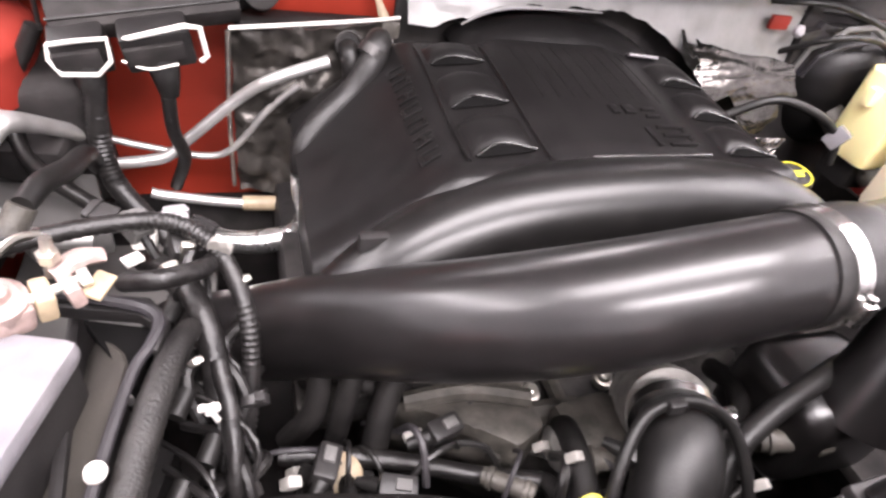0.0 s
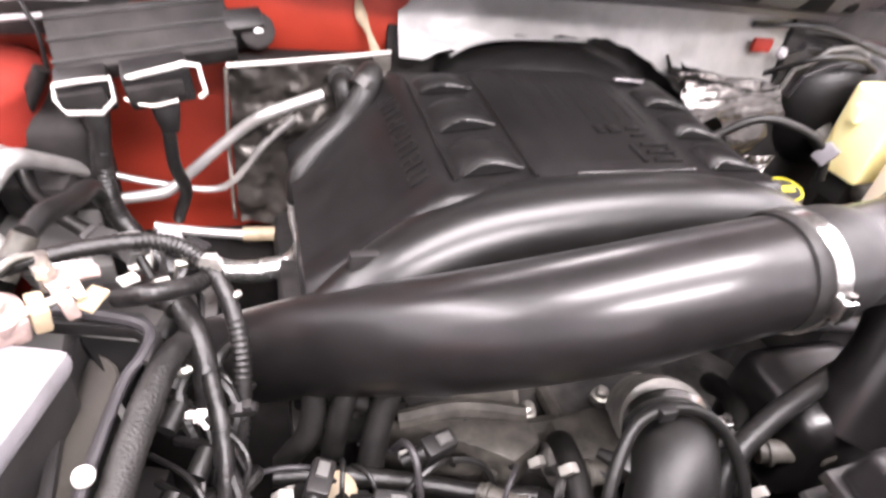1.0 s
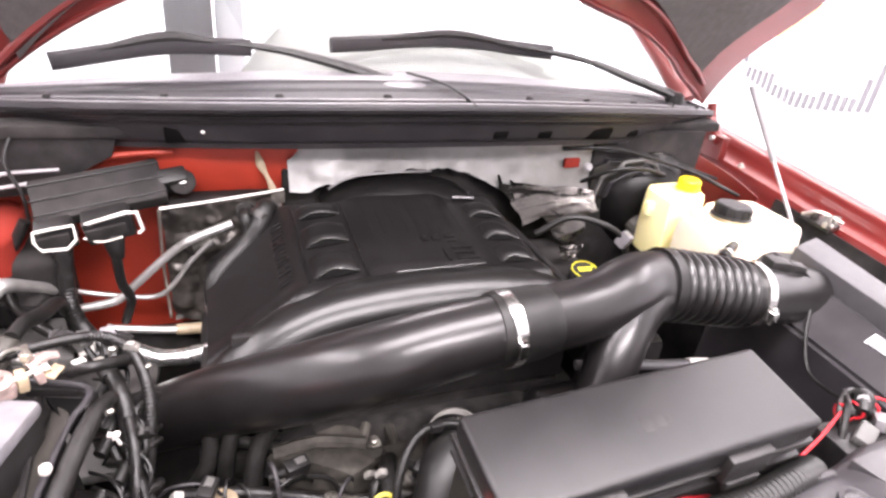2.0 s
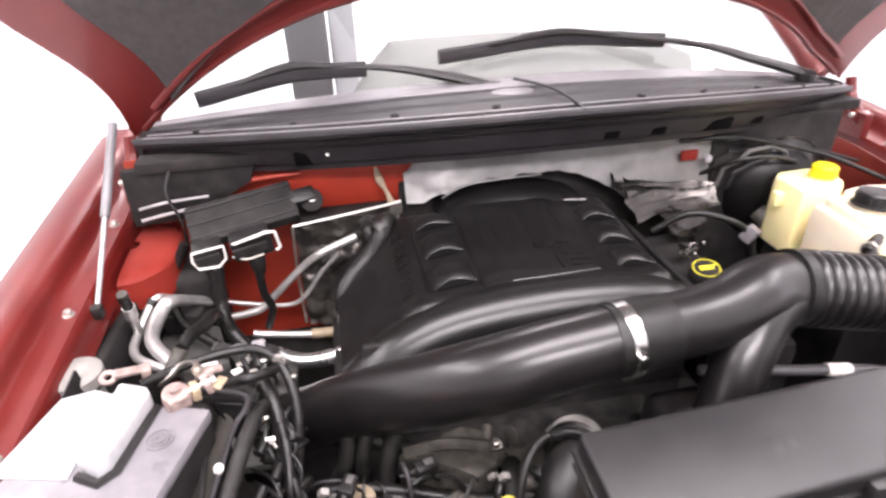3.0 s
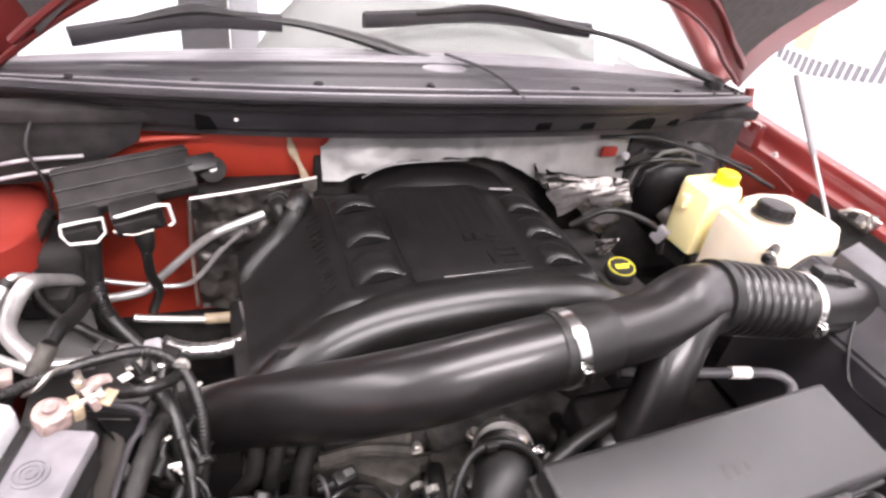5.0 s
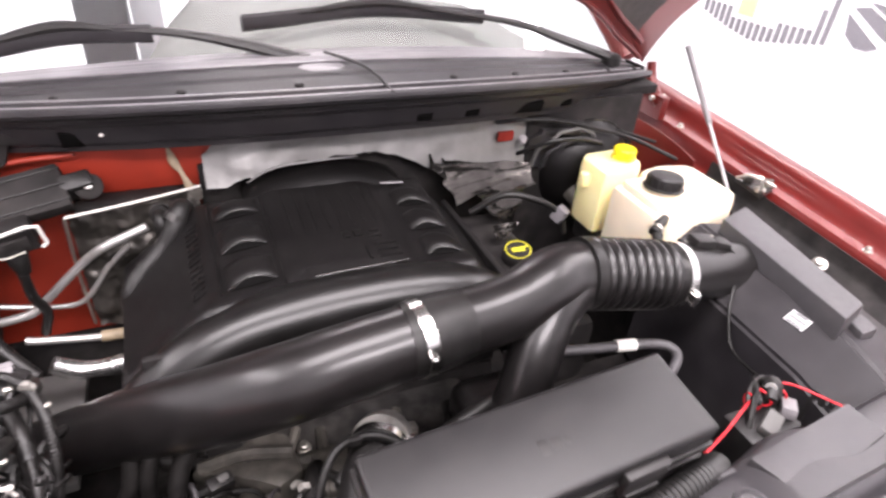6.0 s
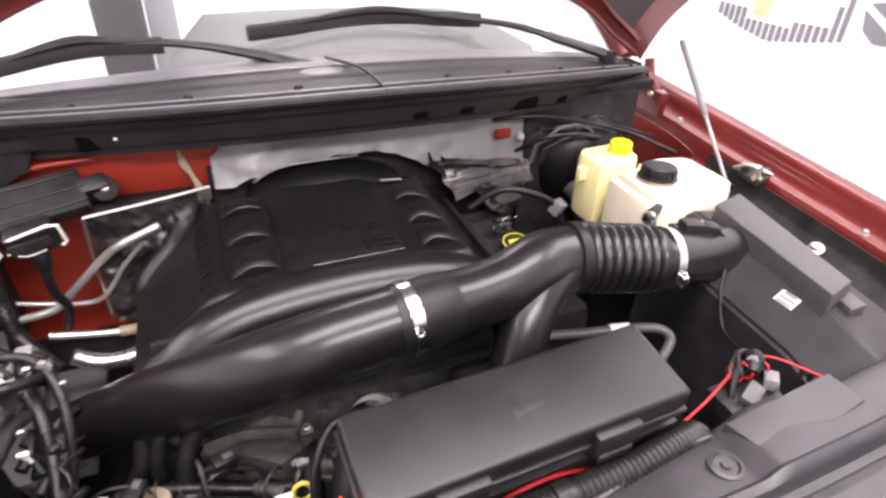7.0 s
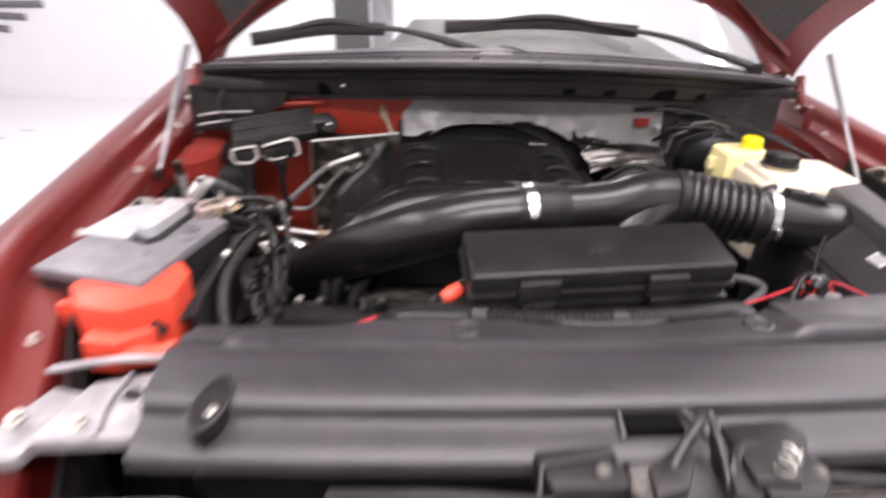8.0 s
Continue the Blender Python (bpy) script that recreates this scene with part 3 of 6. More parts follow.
# ---- front panel over the radiator ----
def sight_shield():
    ob = base("radiator_cover", (0, -0.45, 1.05), "grained dark grey plastic radiator cover panel", "cover")
    prof = [(-0.317, 1.090), (-0.326, 1.106), (-0.338, 1.112), (-0.372, 1.120), (-0.381, 1.131), (-0.391, 1.131), (-0.397, 1.121), (-0.406, 1.121), (-0.414, 1.138), (-0.426, 1.144), (-0.498, 1.142),
            (-0.509, 1.138), (-0.513, 1.124), (-0.520, 1.122), (-0.550, 1.118), (-0.558, 1.114), (-0.560, 1.100)]

    def fn(u, v):
        x = -0.555 + 1.15 * u
        k = v * (len(prof) - 1)
        i = min(int(k), len(prof) - 2)
        f = k - i
        y, z = [prof[i][j] * (1 - f) + prof[i + 1][j] * f for j in (0, 1)]
        if v < 0.2:
            y += 0.022 * ramp(abs(x + 0.02), 0.02, 0.16) * (1 - ramp(abs(x + 0.02), 0.26, 0.40)) + 0.018 * ramp(x, 0.20, 0.30)
        bow = 0.10 * (x + 0.0) ** 2
        z += 0.011 * ramp(x, 0.188, 0.205) * (1 - ramp(v, 0.25, 0.35))
        return (x, y + bow, z - 0.03 * x * x)
    part("panel", sheet(fn, 80, 48, 0.003), GREY, ob)
    for x, y in ((0.168, -0.345), (-0.214, -0.346)):
        part("push_rivet", merge(lathe([(0.019, -0.003), (0.019, 0.003), (0.015, 0.0045), (0.0125, 0.001), (0.006, 0.001), (0.005, 0.004)], (x, y, 1.1205 - 0.03 * x * x), n=22)), GREY, ob)
    oval = [(-0.482 + 0.016 * math.cos(a) + 0.10 * (0.040 * math.sin(a)), -0.484 + 0.036 * math.sin(a) - (0.006 if math.sin(a) < 0 else 0)) for a in np.linspace(0, 2 * math.pi, 25)[:-1]]
    # Dark disc flush with the panel; its colour is the recess's shade.
    part("recess_shade_disc", prism(oval, 1.115, 1.1370, 0.0008), DARK, ob)
    part("recess_rim", sweep([(x, y, 1.1366) for x, y in oval + oval[:2]], 0.0022, n=6, sub=2), GREY, ob)
    part("recess_bolt", lathe([(0.006, 0), (0.006, 0.003), (0.004, 0.005)], (-0.478, -0.502, 1.136), n=12), BOLT, ob)
    part("round_boss", lathe([(0.034, -0.02), (0.034, 0.004), (0.026, 0.012), (0.012, 0.016)], (-0.470, -0.378, 1.118), n=24), GREY, ob)
    part("raised_flap", prism([(0.203, -0.305), (0.386, -0.287), (0.388, -0.335), (0.220, -0.364)], 1.112, 1.1290, 0.002), GREY, ob, "raised rectangular grey flap")
    part("rear_rim", sweep([(x, -0.328 + 0.10 * x * x + 0.022 * ramp(abs(x + 0.02), 0.02, 0.16) * (1 - ramp(abs(x + 0.02), 0.26, 0.40)), 1.1105 - 0.03 * x * x) for x in np.linspace(-0.30, 0.19, 23)], 0.004, n=8, sub=2), GREY, ob)
    return ob


sight_shield()


def front_latch():
    ob = base("hood_latch", (-0.03, -0.54, 0.98), "dusty metal hood latch set into the radiator cover", "latch")
    # Closed black block, coloured as the shade inside the slot.
    part("latch_slot_shade", box((0.058, 0.026, 0.014), (-0.033, -0.489, 1.0875), 0.003), VOID, ob)
    part("slot_lip", sweep([(-0.066, -0.504, 1.085), (-0.065, -0.474, 1.097), (-0.001, -0.473, 1.097), (0.022, -0.508, 1.083), (0.048, -0.520, 1.080), (0.095, -0.520, 1.080)], 0.0036, n=6, smooth=False), GREY, ob)
    part("bracket", merge(box((0.085, 0.05, 0.05), (-0.035, -0.548, 1.060), 0.010, pose(0, 0, 0, 20, 0, 8)), box((0.028, 0.08, 0.06), (0.022, -0.540, 1.062), 0.006, pose(0, 0, 0, 0, 12, -10))), LATCHM, ob)
    part("cheek", prism([(0.03, -0.50), (0.10, -0.495), (0.11, -0.52), (0.07, -0.575), (0.03, -0.57)], 1.07, 1.098, 0.006), BLACK, ob)
    part("cheek", prism([(-0.16, -0.515), (-0.08, -0.51), (-0.075, -0.56), (-0.15, -0.56)], 1.05, 1.085, 0.006), BLACK, ob)
    part("hook", sweep([(-0.045, -0.555, 1.075), (-0.025, -0.535, 1.100), (0.0, -0.512, 1.112), (0.008, -0.50, 1.106)], 0.0055, n=10), LATCHM, ob)
    part("catch", sweep([(0.01, -0.57, 1.08), (0.012, -0.54, 1.10), (0.016, -0.50, 1.112)], 0.004, n=8), LATCHM, ob)
    part("spring", sweep([(0.06 + 0.008 * math.cos(a), -0.56 + 0.008 * math.sin(a), 1.08 + a * 0.002) for a in np.linspace(0, 24, 60)], 0.0015, n=5, smooth=False), BOLT, ob)
    for x, y in ((-0.10, -0.545), (0.075, -0.530), (-0.075, -0.565), (0.10, -0.555)):
        part("mount_bolt", lathe([(0.008, 0), (0.008, 0.004), (0.005, 0.007)], (x, y, 1.086), turn((0, -0.4, 1)), n=10), CASTP, ob)
    part("side_frame", sweep([(-0.165, -0.575, 1.060), (-0.155, -0.535, 1.086), (-0.085, -0.525, 1.088), (-0.075, -0.560, 1.070)], 0.0045, n=6, smooth=False), BLACK, ob)
    part("pawl", prism([(-0.060, -0.545), (-0.020, -0.520), (-0.006, -0.528), (-0.030, -0.570), (-0.062, -0.575)], 1.072, 1.092, 0.004), LATCHM, ob, "worn steel latch pawl")
    part("striker_guide", sweep([(0.012, -0.585, 1.066), (0.020, -0.550, 1.092), (0.040, -0.528, 1.094), (0.075, -0.530, 1.090)], 0.006, n=8), LATCHM, ob)
    part("guard", prism([(0.030, -0.532), (0.105, -0.528), (0.112, -0.560), (0.085, -0.585), (0.040, -0.580)], 1.076, 1.090, 0.005), BLACK, ob)
    part("mounting_bar", box((0.90, 0.03, 0.05), (-0.02, -0.580, 1.02), 0.008), BLACK, ob)
    part("release_cable", sweep([(0.09, -0.55, 1.08), (0.16, -0.565, 1.085), (0.26, -0.56, 1.075), (0.38, -0.55, 1.06)], 0.006, n=8), RUBBER, ob)
    part("release_cable", sweep([(-0.35, -0.54, 1.06), (-0.25, -0.56, 1.078), (-0.15, -0.565, 1.07)], 0.007, n=8), RUBBER, ob)
    return ob


move(front_latch(), -0.012, -0.032, 0.036)


def condenser():
    ob = base("condenser", (0.0, -0.66, 0.6), "finned condenser behind the open grille", "radiator")
    part("frame", merge(box((1.1, 0.03, 0.05), (0, -0.66, 1.0), 0.006), box((1.1, 0.03, 0.05), (0, -0.66, 0.70), 0.006)), BLACK, ob)
    for k in range(22):
        part("fin", box((1.04, 0.012, 0.006), (0, -0.655, 0.735 + 0.0112 * k), 0.001), CAST, ob, smooth=False)
    for k in range(11):
        part("grille_fin", box((0.26, 0.0022, 0.03), (0.21, -0.518 - 0.0055 * k, 1.068 - 0.002 * k), 0, pose(0, 0, 0, 12)), CASTP, ob, smooth=False)
    part("grille_bar", box((0.60, 0.012, 0.016), (-0.28, -0.530, 1.070), 0.004), COWLD, ob)
    part("grille_bar", box((0.60, 0.012, 0.016), (-0.28, -0.562, 1.055), 0.004), COWLD, ob)
    part("hose_run", sweep([(-0.45, -0.63, 1.02), (-0.25, -0.60, 1.06), (-0.12, -0.61, 1.03)], 0.009, n=10), RUBBER, ob)
    return ob


move(condenser(), 0, -0.050, 0.0)


def lamp_bracket():
    ob = base("headlamp_bracket", (-0.60, -0.42, 1.0), "pale galvanised headlamp mounting bracket", "bracket")
    part("plate", prism([(-0.665, -0.462), (-0.640, -0.372), (-0.560, -0.350), (-0.532, -0.362), (-0.520, -0.458)], 1.066, 1.084, 0.004), BRACKET, ob)
    part("side_flange", prism([(-0.74, -0.48), (-0.69, -0.36), (-0.645, -0.375), (-0.672, -0.468)], 1.052, 1.070, 0.004), BRACKET, ob)
    part("stiffener", sweep([(-0.70, -0.345, 1.082), (-0.62, -0.340, 1.092), (-0.535, -0.348, 1.098)], 0.005, n=8), BRACKET, ob)
    part("press_line", sweep([(-0.600, -0.362, 1.086), (-0.605, -0.41, 1.087), (-0.598, -0.455, 1.086)], 0.004, n=6), BRACKET, ob)
    for x, y in ((-0.560, -0.415), (-0.69, -0.43), (-0.625, -0.44)):
        part("bolt", lathe([(0.011, 0), (0.011, 0.004), (0.007, 0.005), (0.007, 0.010)], (x, y, 1.083), n=10), BOLT, ob)
    # Dark disc on the plate, coloured as the shade in a hole.
    part("slot_hole_shade", lathe([(0.010, 0), (0.010, 0.0025), (0.004, 0.0025)], (-0.585, -0.395, 1.0835), n=14), DARK, ob)
    part("lamp_shell", box((0.36, 0.10, 0.30), (-0.66, -0.560, 0.915), 0.03), DASH, ob)
    return ob


move(lamp_bracket(), -0.010, -0.020, 0.0)


# ---- engine ----
def engine_block():
    ob = base("engine_block", (-0.1, 0.15, 0.51), "grimy cast engine block under the cover", "engine")
    part("block", box((0.50, 0.36, 0.40), (-0.10, 0.30, 0.70), 0.03), DARK, ob)
    part("front_case", prism([(-0.36, 0.06), (-0.20, -0.03), (-0.02, 0.0), (0.10, 0.08), (0.06, 0.14), (-0.34, 0.14)], 0.60, 0.880, 0.012), LATCHM, ob, "grimy cast timing case")
    part("case_web", prism([(-0.372, 0.050), (-0.265, 0.085), (-0.235, 0.070), (-0.225, 0.000), (-0.262, -0.018), (-0.300, 0.010)], 0.80, 0.918, 0.010), CASTP, ob, "pale webbed cast housing")
    part("case_web", prism([(-0.215, 0.02), (-0.150, 0.03), (-0.120, -0.005), (-0.150, -0.045), (-0.205, -0.035)], 0.80, 0.925, 0.012), CASTP, ob)
    part("case_rib", sweep([(-0.34, 0.07, 0.885), (-0.26, 0.03, 0.895), (-0.17, 0.03, 0.890)], 0.014, n=8), CASTP, ob)
    for p, r in (([(-0.36, 0.050, 0.915), (-0.30, 0.045, 0.926), (-0.235, 0.030, 0.922)], 0.010), ([(-0.20, -0.015, 0.888), (-0.19, 0.03, 0.897), (-0.185, 0.08, 0.89)], 0.009), ([(-0.10, -0.01, 0.886), (-0.08, 0.03, 0.895), (-0.06, 0.08, 0.888)], 0.008),
                 ([(-0.28, -0.01, 0.885), (-0.24, 0.045, 0.90), (-0.22, 0.09, 0.895)], 0.008)):
        part("case_rib", sweep(p, r, n=8), CASTP, ob)
    for x, y in ((-0.315, 0.055), (-0.255, 0.018), (-0.215, 0.055), (-0.145, 0.012), (-0.12, 0.06), (-0.05, 0.035)):
        part("case_bolt", lathe([(0.011, -0.004), (0.011, 0.004), (0.0075, 0.005), (0.0075, 0.012), (0.005, 0.014)], (x, y, 0.888), n=12), BOLT, ob)
    part("idler_boss", lathe([(0.032, 0), (0.030, 0.02), (0.020, 0.024), (0.010, 0.024)], (-0.19, -0.005, 0.880), turn((0, -0.5, 1)), n=22), CAST, ob)
    part("sensor_block", box((0.05, 0.028, 0.026), (-0.325, 0.075, 0.905), 0.005, pose(0, 0, 0, 0, 0, 15)), BLACK, ob)
    part("pulley", lathe([(0.06, 0), (0.06, 0.03), (0.05, 0.032), (0.02, 0.032)], (-0.12, -0.02, 0.80), turn((0, -1, 0)), n=24), DARK, ob)
    part("valve_cover", box((0.12, 0.40, 0.14), (0.24, 0.26, 0.93), 0.02), DARK, ob)
    part("valve_cover", box((0.12, 0.34, 0.10), (-0.40, 0.32, 0.85), 0.02), DARK, ob)
    return ob


engine_block()


def cover_z(x, y):
    z = 1.100 + 0.012 * ramp(y, 0.18, 0.42)
    mid = ramp(x, -0.222, -0.160) * (1 - ramp(x, -0.030, 0.030))
    z += 0.007 * mid * ramp(y, 0.176, 0.215) - 0.004 * (1 - mid) * ramp(y, 0.175, 0.21)
    d = (-0.305 - x) / 0.005
    z -= 0.80 * (0.005 * math.log1p(math.exp(d)) if d < 30 else d * 0.005)
    if x > 0.090:
        z -= 1.05 * (x - 0.090) * ramp(x, 0.090, 0.12)
    if y < 0.165:
        z -= 0.9 * (0.165 - y)
    if y > 0.44:
        z -= 0.9 * (y - 0.44) * ramp(y, 0.44, 0.47)
    return z


def vent(x, y, w, deep, skew, ob):
    """A scooped vent: a flat black lens painted as its shaded mouth, its lip and the domed pad behind it."""
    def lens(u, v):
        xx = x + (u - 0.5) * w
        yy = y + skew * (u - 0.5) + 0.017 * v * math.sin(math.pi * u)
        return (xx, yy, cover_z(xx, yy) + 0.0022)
    part("vent_slot_shade", sheet(lens, 12, 4, 0.001), VOID, ob)
    lip = []
    for t in np.linspace(-0.02, 1.02, 11):
        xx, yy = x + (t - 0.5) * w, y + skew * (t - 0.5) + 0.019 * math.sin(math.pi * min(1, max(0, t)))
        lip.append((xx, yy, cover_z(xx, yy) + 0.0035))
    part("vent_lip", sweep(lip, 0.0014, n=10, sub=3), GLOSS, ob)

    def pad(u, v):
        xx, yy = x + (u - 0.5) * w * 1.08, y + 0.004 + 0.017 * math.sin(math.pi * u) + (deep - 0.010) * v + skew * (u - 0.5)
        h = 0.0060 * (1 - abs(2 * u - 1) ** 6) * (1 - abs(2 * v - 1) ** 4)
        return (xx, yy, cover_z(xx, yy) + 0.0004 + h)
    part("vent_pad", sheet(pad, 18, 16, 0.001), COVER, ob)


def engine_cover():
    ob = base("engine_cover", (-0.12, 0.28, 0.93), "moulded satin black plastic engine cover", "engine cover")

    def fn(u, v):
        x = -0.435 + 0.625 * u
        y = 0.125 + 0.385 * v
        return (x, y, cover_z(x, y))
    part("shell", sheet(fn, 110, 70, 0.004), COVER, ob)
    # rounded front roll that bends down toward the intake tube
    part("front_roll", sweep([(-0.450, 0.112, 0.945), (-0.405, 0.126, 0.988), (-0.345, 0.139, 1.026), (-0.275, 0.151, 1.050), (-0.19, 0.157, 1.060), (-0.08, 0.158, 1.064), (0.02, 0.153, 1.061), (0.085, 0.145, 1.050), (0.135, 0.134, 1.026), (0.168, 0.124, 0.990)],
                             [0.030, 0.037, 0.044, 0.049, 0.051, 0.051, 0.048, 0.044, 0.040, 0.034], n=44, sub=10), ROLL, ob)
    part("front_skirt", box((0.54, 0.012, 0.16), (-0.13, 0.135, 0.98), 0.004), BLACK, ob)
    part("side_skirt", box((0.012, 0.36, 0.10), (-0.425, 0.31, 0.92), 0.004), BLACK, ob)
    part("side_skirt", box((0.012, 0.36, 0.12), (0.180, 0.30, 0.97), 0.004), BLACK, ob)
    # three vents down each side
    for y in (0.202, 0.292, 0.384):
        vent(-0.243, y, 0.068, 0.066 if y < 0.38 else 0.05, 0.012, ob)
    for y in (0.195, 0.270, 0.348):
        vent(0.060, y, 0.058, 0.056, -0.006, ob)
    for x in (-0.287, -0.199):
        part("track_rim", sweep([(x, y, cover_z(x, y) + 0.0012) for y in np.linspace(0.19, 0.455, 8)], 0.0022, n=6, sub=3), COVER, ob)
    # raised rule, badge bars on the plateau, lettering bars on the side strip
    part("rule", box((0.150, 0.0040, 0.0040), (-0.082, 0.186, cover_z(-0.08, 0.19) + 0.0045), 0.0019, pose(0, 0, 0, 0, 0, 1), 4), GLOSS, ob)
    for dx, y, w, h in ((-0.085, 0.276, 0.010, 0.018), (-0.066, 0.276, 0.014, 0.018), (-0.040, 0.276, 0.018, 0.006), (-0.040, 0.262, 0.018, 0.006), (-0.062, 0.222, 0.006, 0.036), (-0.030, 0.240, 0.036, 0.006),
                        (-0.030, 0.224, 0.036, 0.006), (-0.030, 0.208, 0.036, 0.006), (-0.013, 0.224, 0.006, 0.034)):
        part("badge_bar", box((w, h, 0.004), (dx, y, cover_z(dx, y) + 0.001), 0.0012), COVER, ob)
    tilt = pose(0, 0, 0, 0, -38, 0)
    for k in range(7):
        y = 0.218 + 0.027 * k
        z = cover_z(-0.318, y)
        part("letter_bar", merge(box((0.022, 0.004, 0.003), (-0.318, y - 0.007, z + 0.001), 0.001, tilt), box((0.022, 0.004, 0.003), (-0.318, y + 0.007, z + 0.001), 0.001, tilt), box((0.004, 0.014, 0.003), (-0.326 + 0.008 * (k % 3), y, z - 0.005 + 0.006 * (k % 3)), 0.001, tilt)), COVER, ob)
    for x, y in ((0.045, 0.432), (-0.222, 0.478)):
        part("fastener_pad", box((0.044, 0.018, 0.004), (x, y, cover_z(x, y) + 0.004), 0.0015, pose(0, 0, 0, -25, 0, -10)), COWLM, ob)
    # rear hump that rises toward the firewall foil
    part("rear_hump", sheet(lambda u, v: (-0.225 + 0.30 * u, 0.425 + 0.085 * v, 1.104 + 0.040 * math.sin(math.pi * u) ** 0.6 * math.sin(math.pi * 0.5 * min(1, v * 1.3)) - 0.006 * v), 28, 14, 0.003), COVER, ob)
    for k in range(9):
        x = -0.165 + 0.020 * k
        part("plateau_rib", sweep([(x, y, cover_z(x, y) - 0.0002) for y in np.linspace(0.300, 0.425, 6)], 0.0010, n=6, sub=2), COVER, ob)
    return ob


move(engine_cover(), -0.004, -0.012, 0.010)
tagged(part("hose_ring", sweep([(0.060 + 0.030 * math.cos(a), 0.100 + 0.010 * math.sin(a), 1.052 + 0.020 * math.sin(a)) for a in np.linspace(0, 2 * math.pi, 25)], 0.0055, n=8, smooth=False), RUBBER), "black rubber ring below the cover's front roll", "ring")


def oil_cap():
    ob = base("oil_filler", (0.269, 0.278, 0.93), "black oil filler cap with a yellow printed top", "oil cap")
    part("neck", sweep([(0.262, 0.275, 0.93), (0.266, 0.277, 0.985)], 0.021, n=18, smooth=False), BLACK, ob)
    m = turn((-0.1, -0.15, 1))
    part("cap", lathe([(0.026, 0), (0.029, 0.003), (0.029, 0.017), (0.026, 0.021), (0.010, 0.022)], (0.269, 0.278, 0.990), m, n=24), BLACK, ob)
    part("yellow_ring", merge(lathe([(0.0255, 0.0222), (0.0255, 0.0232), (0.0232, 0.0232), (0.0232, 0.0222)], (0.269, 0.278, 0.990), m, n=28, ring=True)), OILY, ob)
    part("yellow_symbol", merge(box((0.026, 0.012, 0.0016), Vector((0.269, 0.278, 0.990)) + m @ Vector((0, 0, 0.0232)), 0.0005, m @ pose(0, 0, 0, 0, 0, 25)),
                                box((0.010, 0.004, 0.0016), Vector((0.269, 0.278, 0.990)) + m @ Vector((0.012, 0.011, 0.0232)), 0.0004, m @ pose(0, 0, 0, 0, 0, 50))), OILY, ob)
    return ob


move(oil_cap(), -0.018, -0.012, 0.016)


# ---- intake ----
def band_clamp(parent, at, axis, r, w=0.013, screw=(0, -1, 0.4)):
    m = turn(axis)
    c = part("band_clamp", lathe([(r, -w / 2), (r + 0.0016, -w / 2), (r + 0.0016, w / 2), (r, w / 2)], at, m, n=40), STEEL, parent, "bright steel worm-drive band")
    d = Vector(screw).normalized()
    part("worm_screw", merge(box((0.012, 0.012, 0.018), Vector(at) + d * (r + 0.006), 0.002), sweep([Vector(at) + d * (r + 0.006) - Vector((0, 0, 0.014)), Vector(at) + d * (r + 0.006) + Vector((0, 0, 0.014))], 0.004, n=8, smooth=False)), STEEL, c)


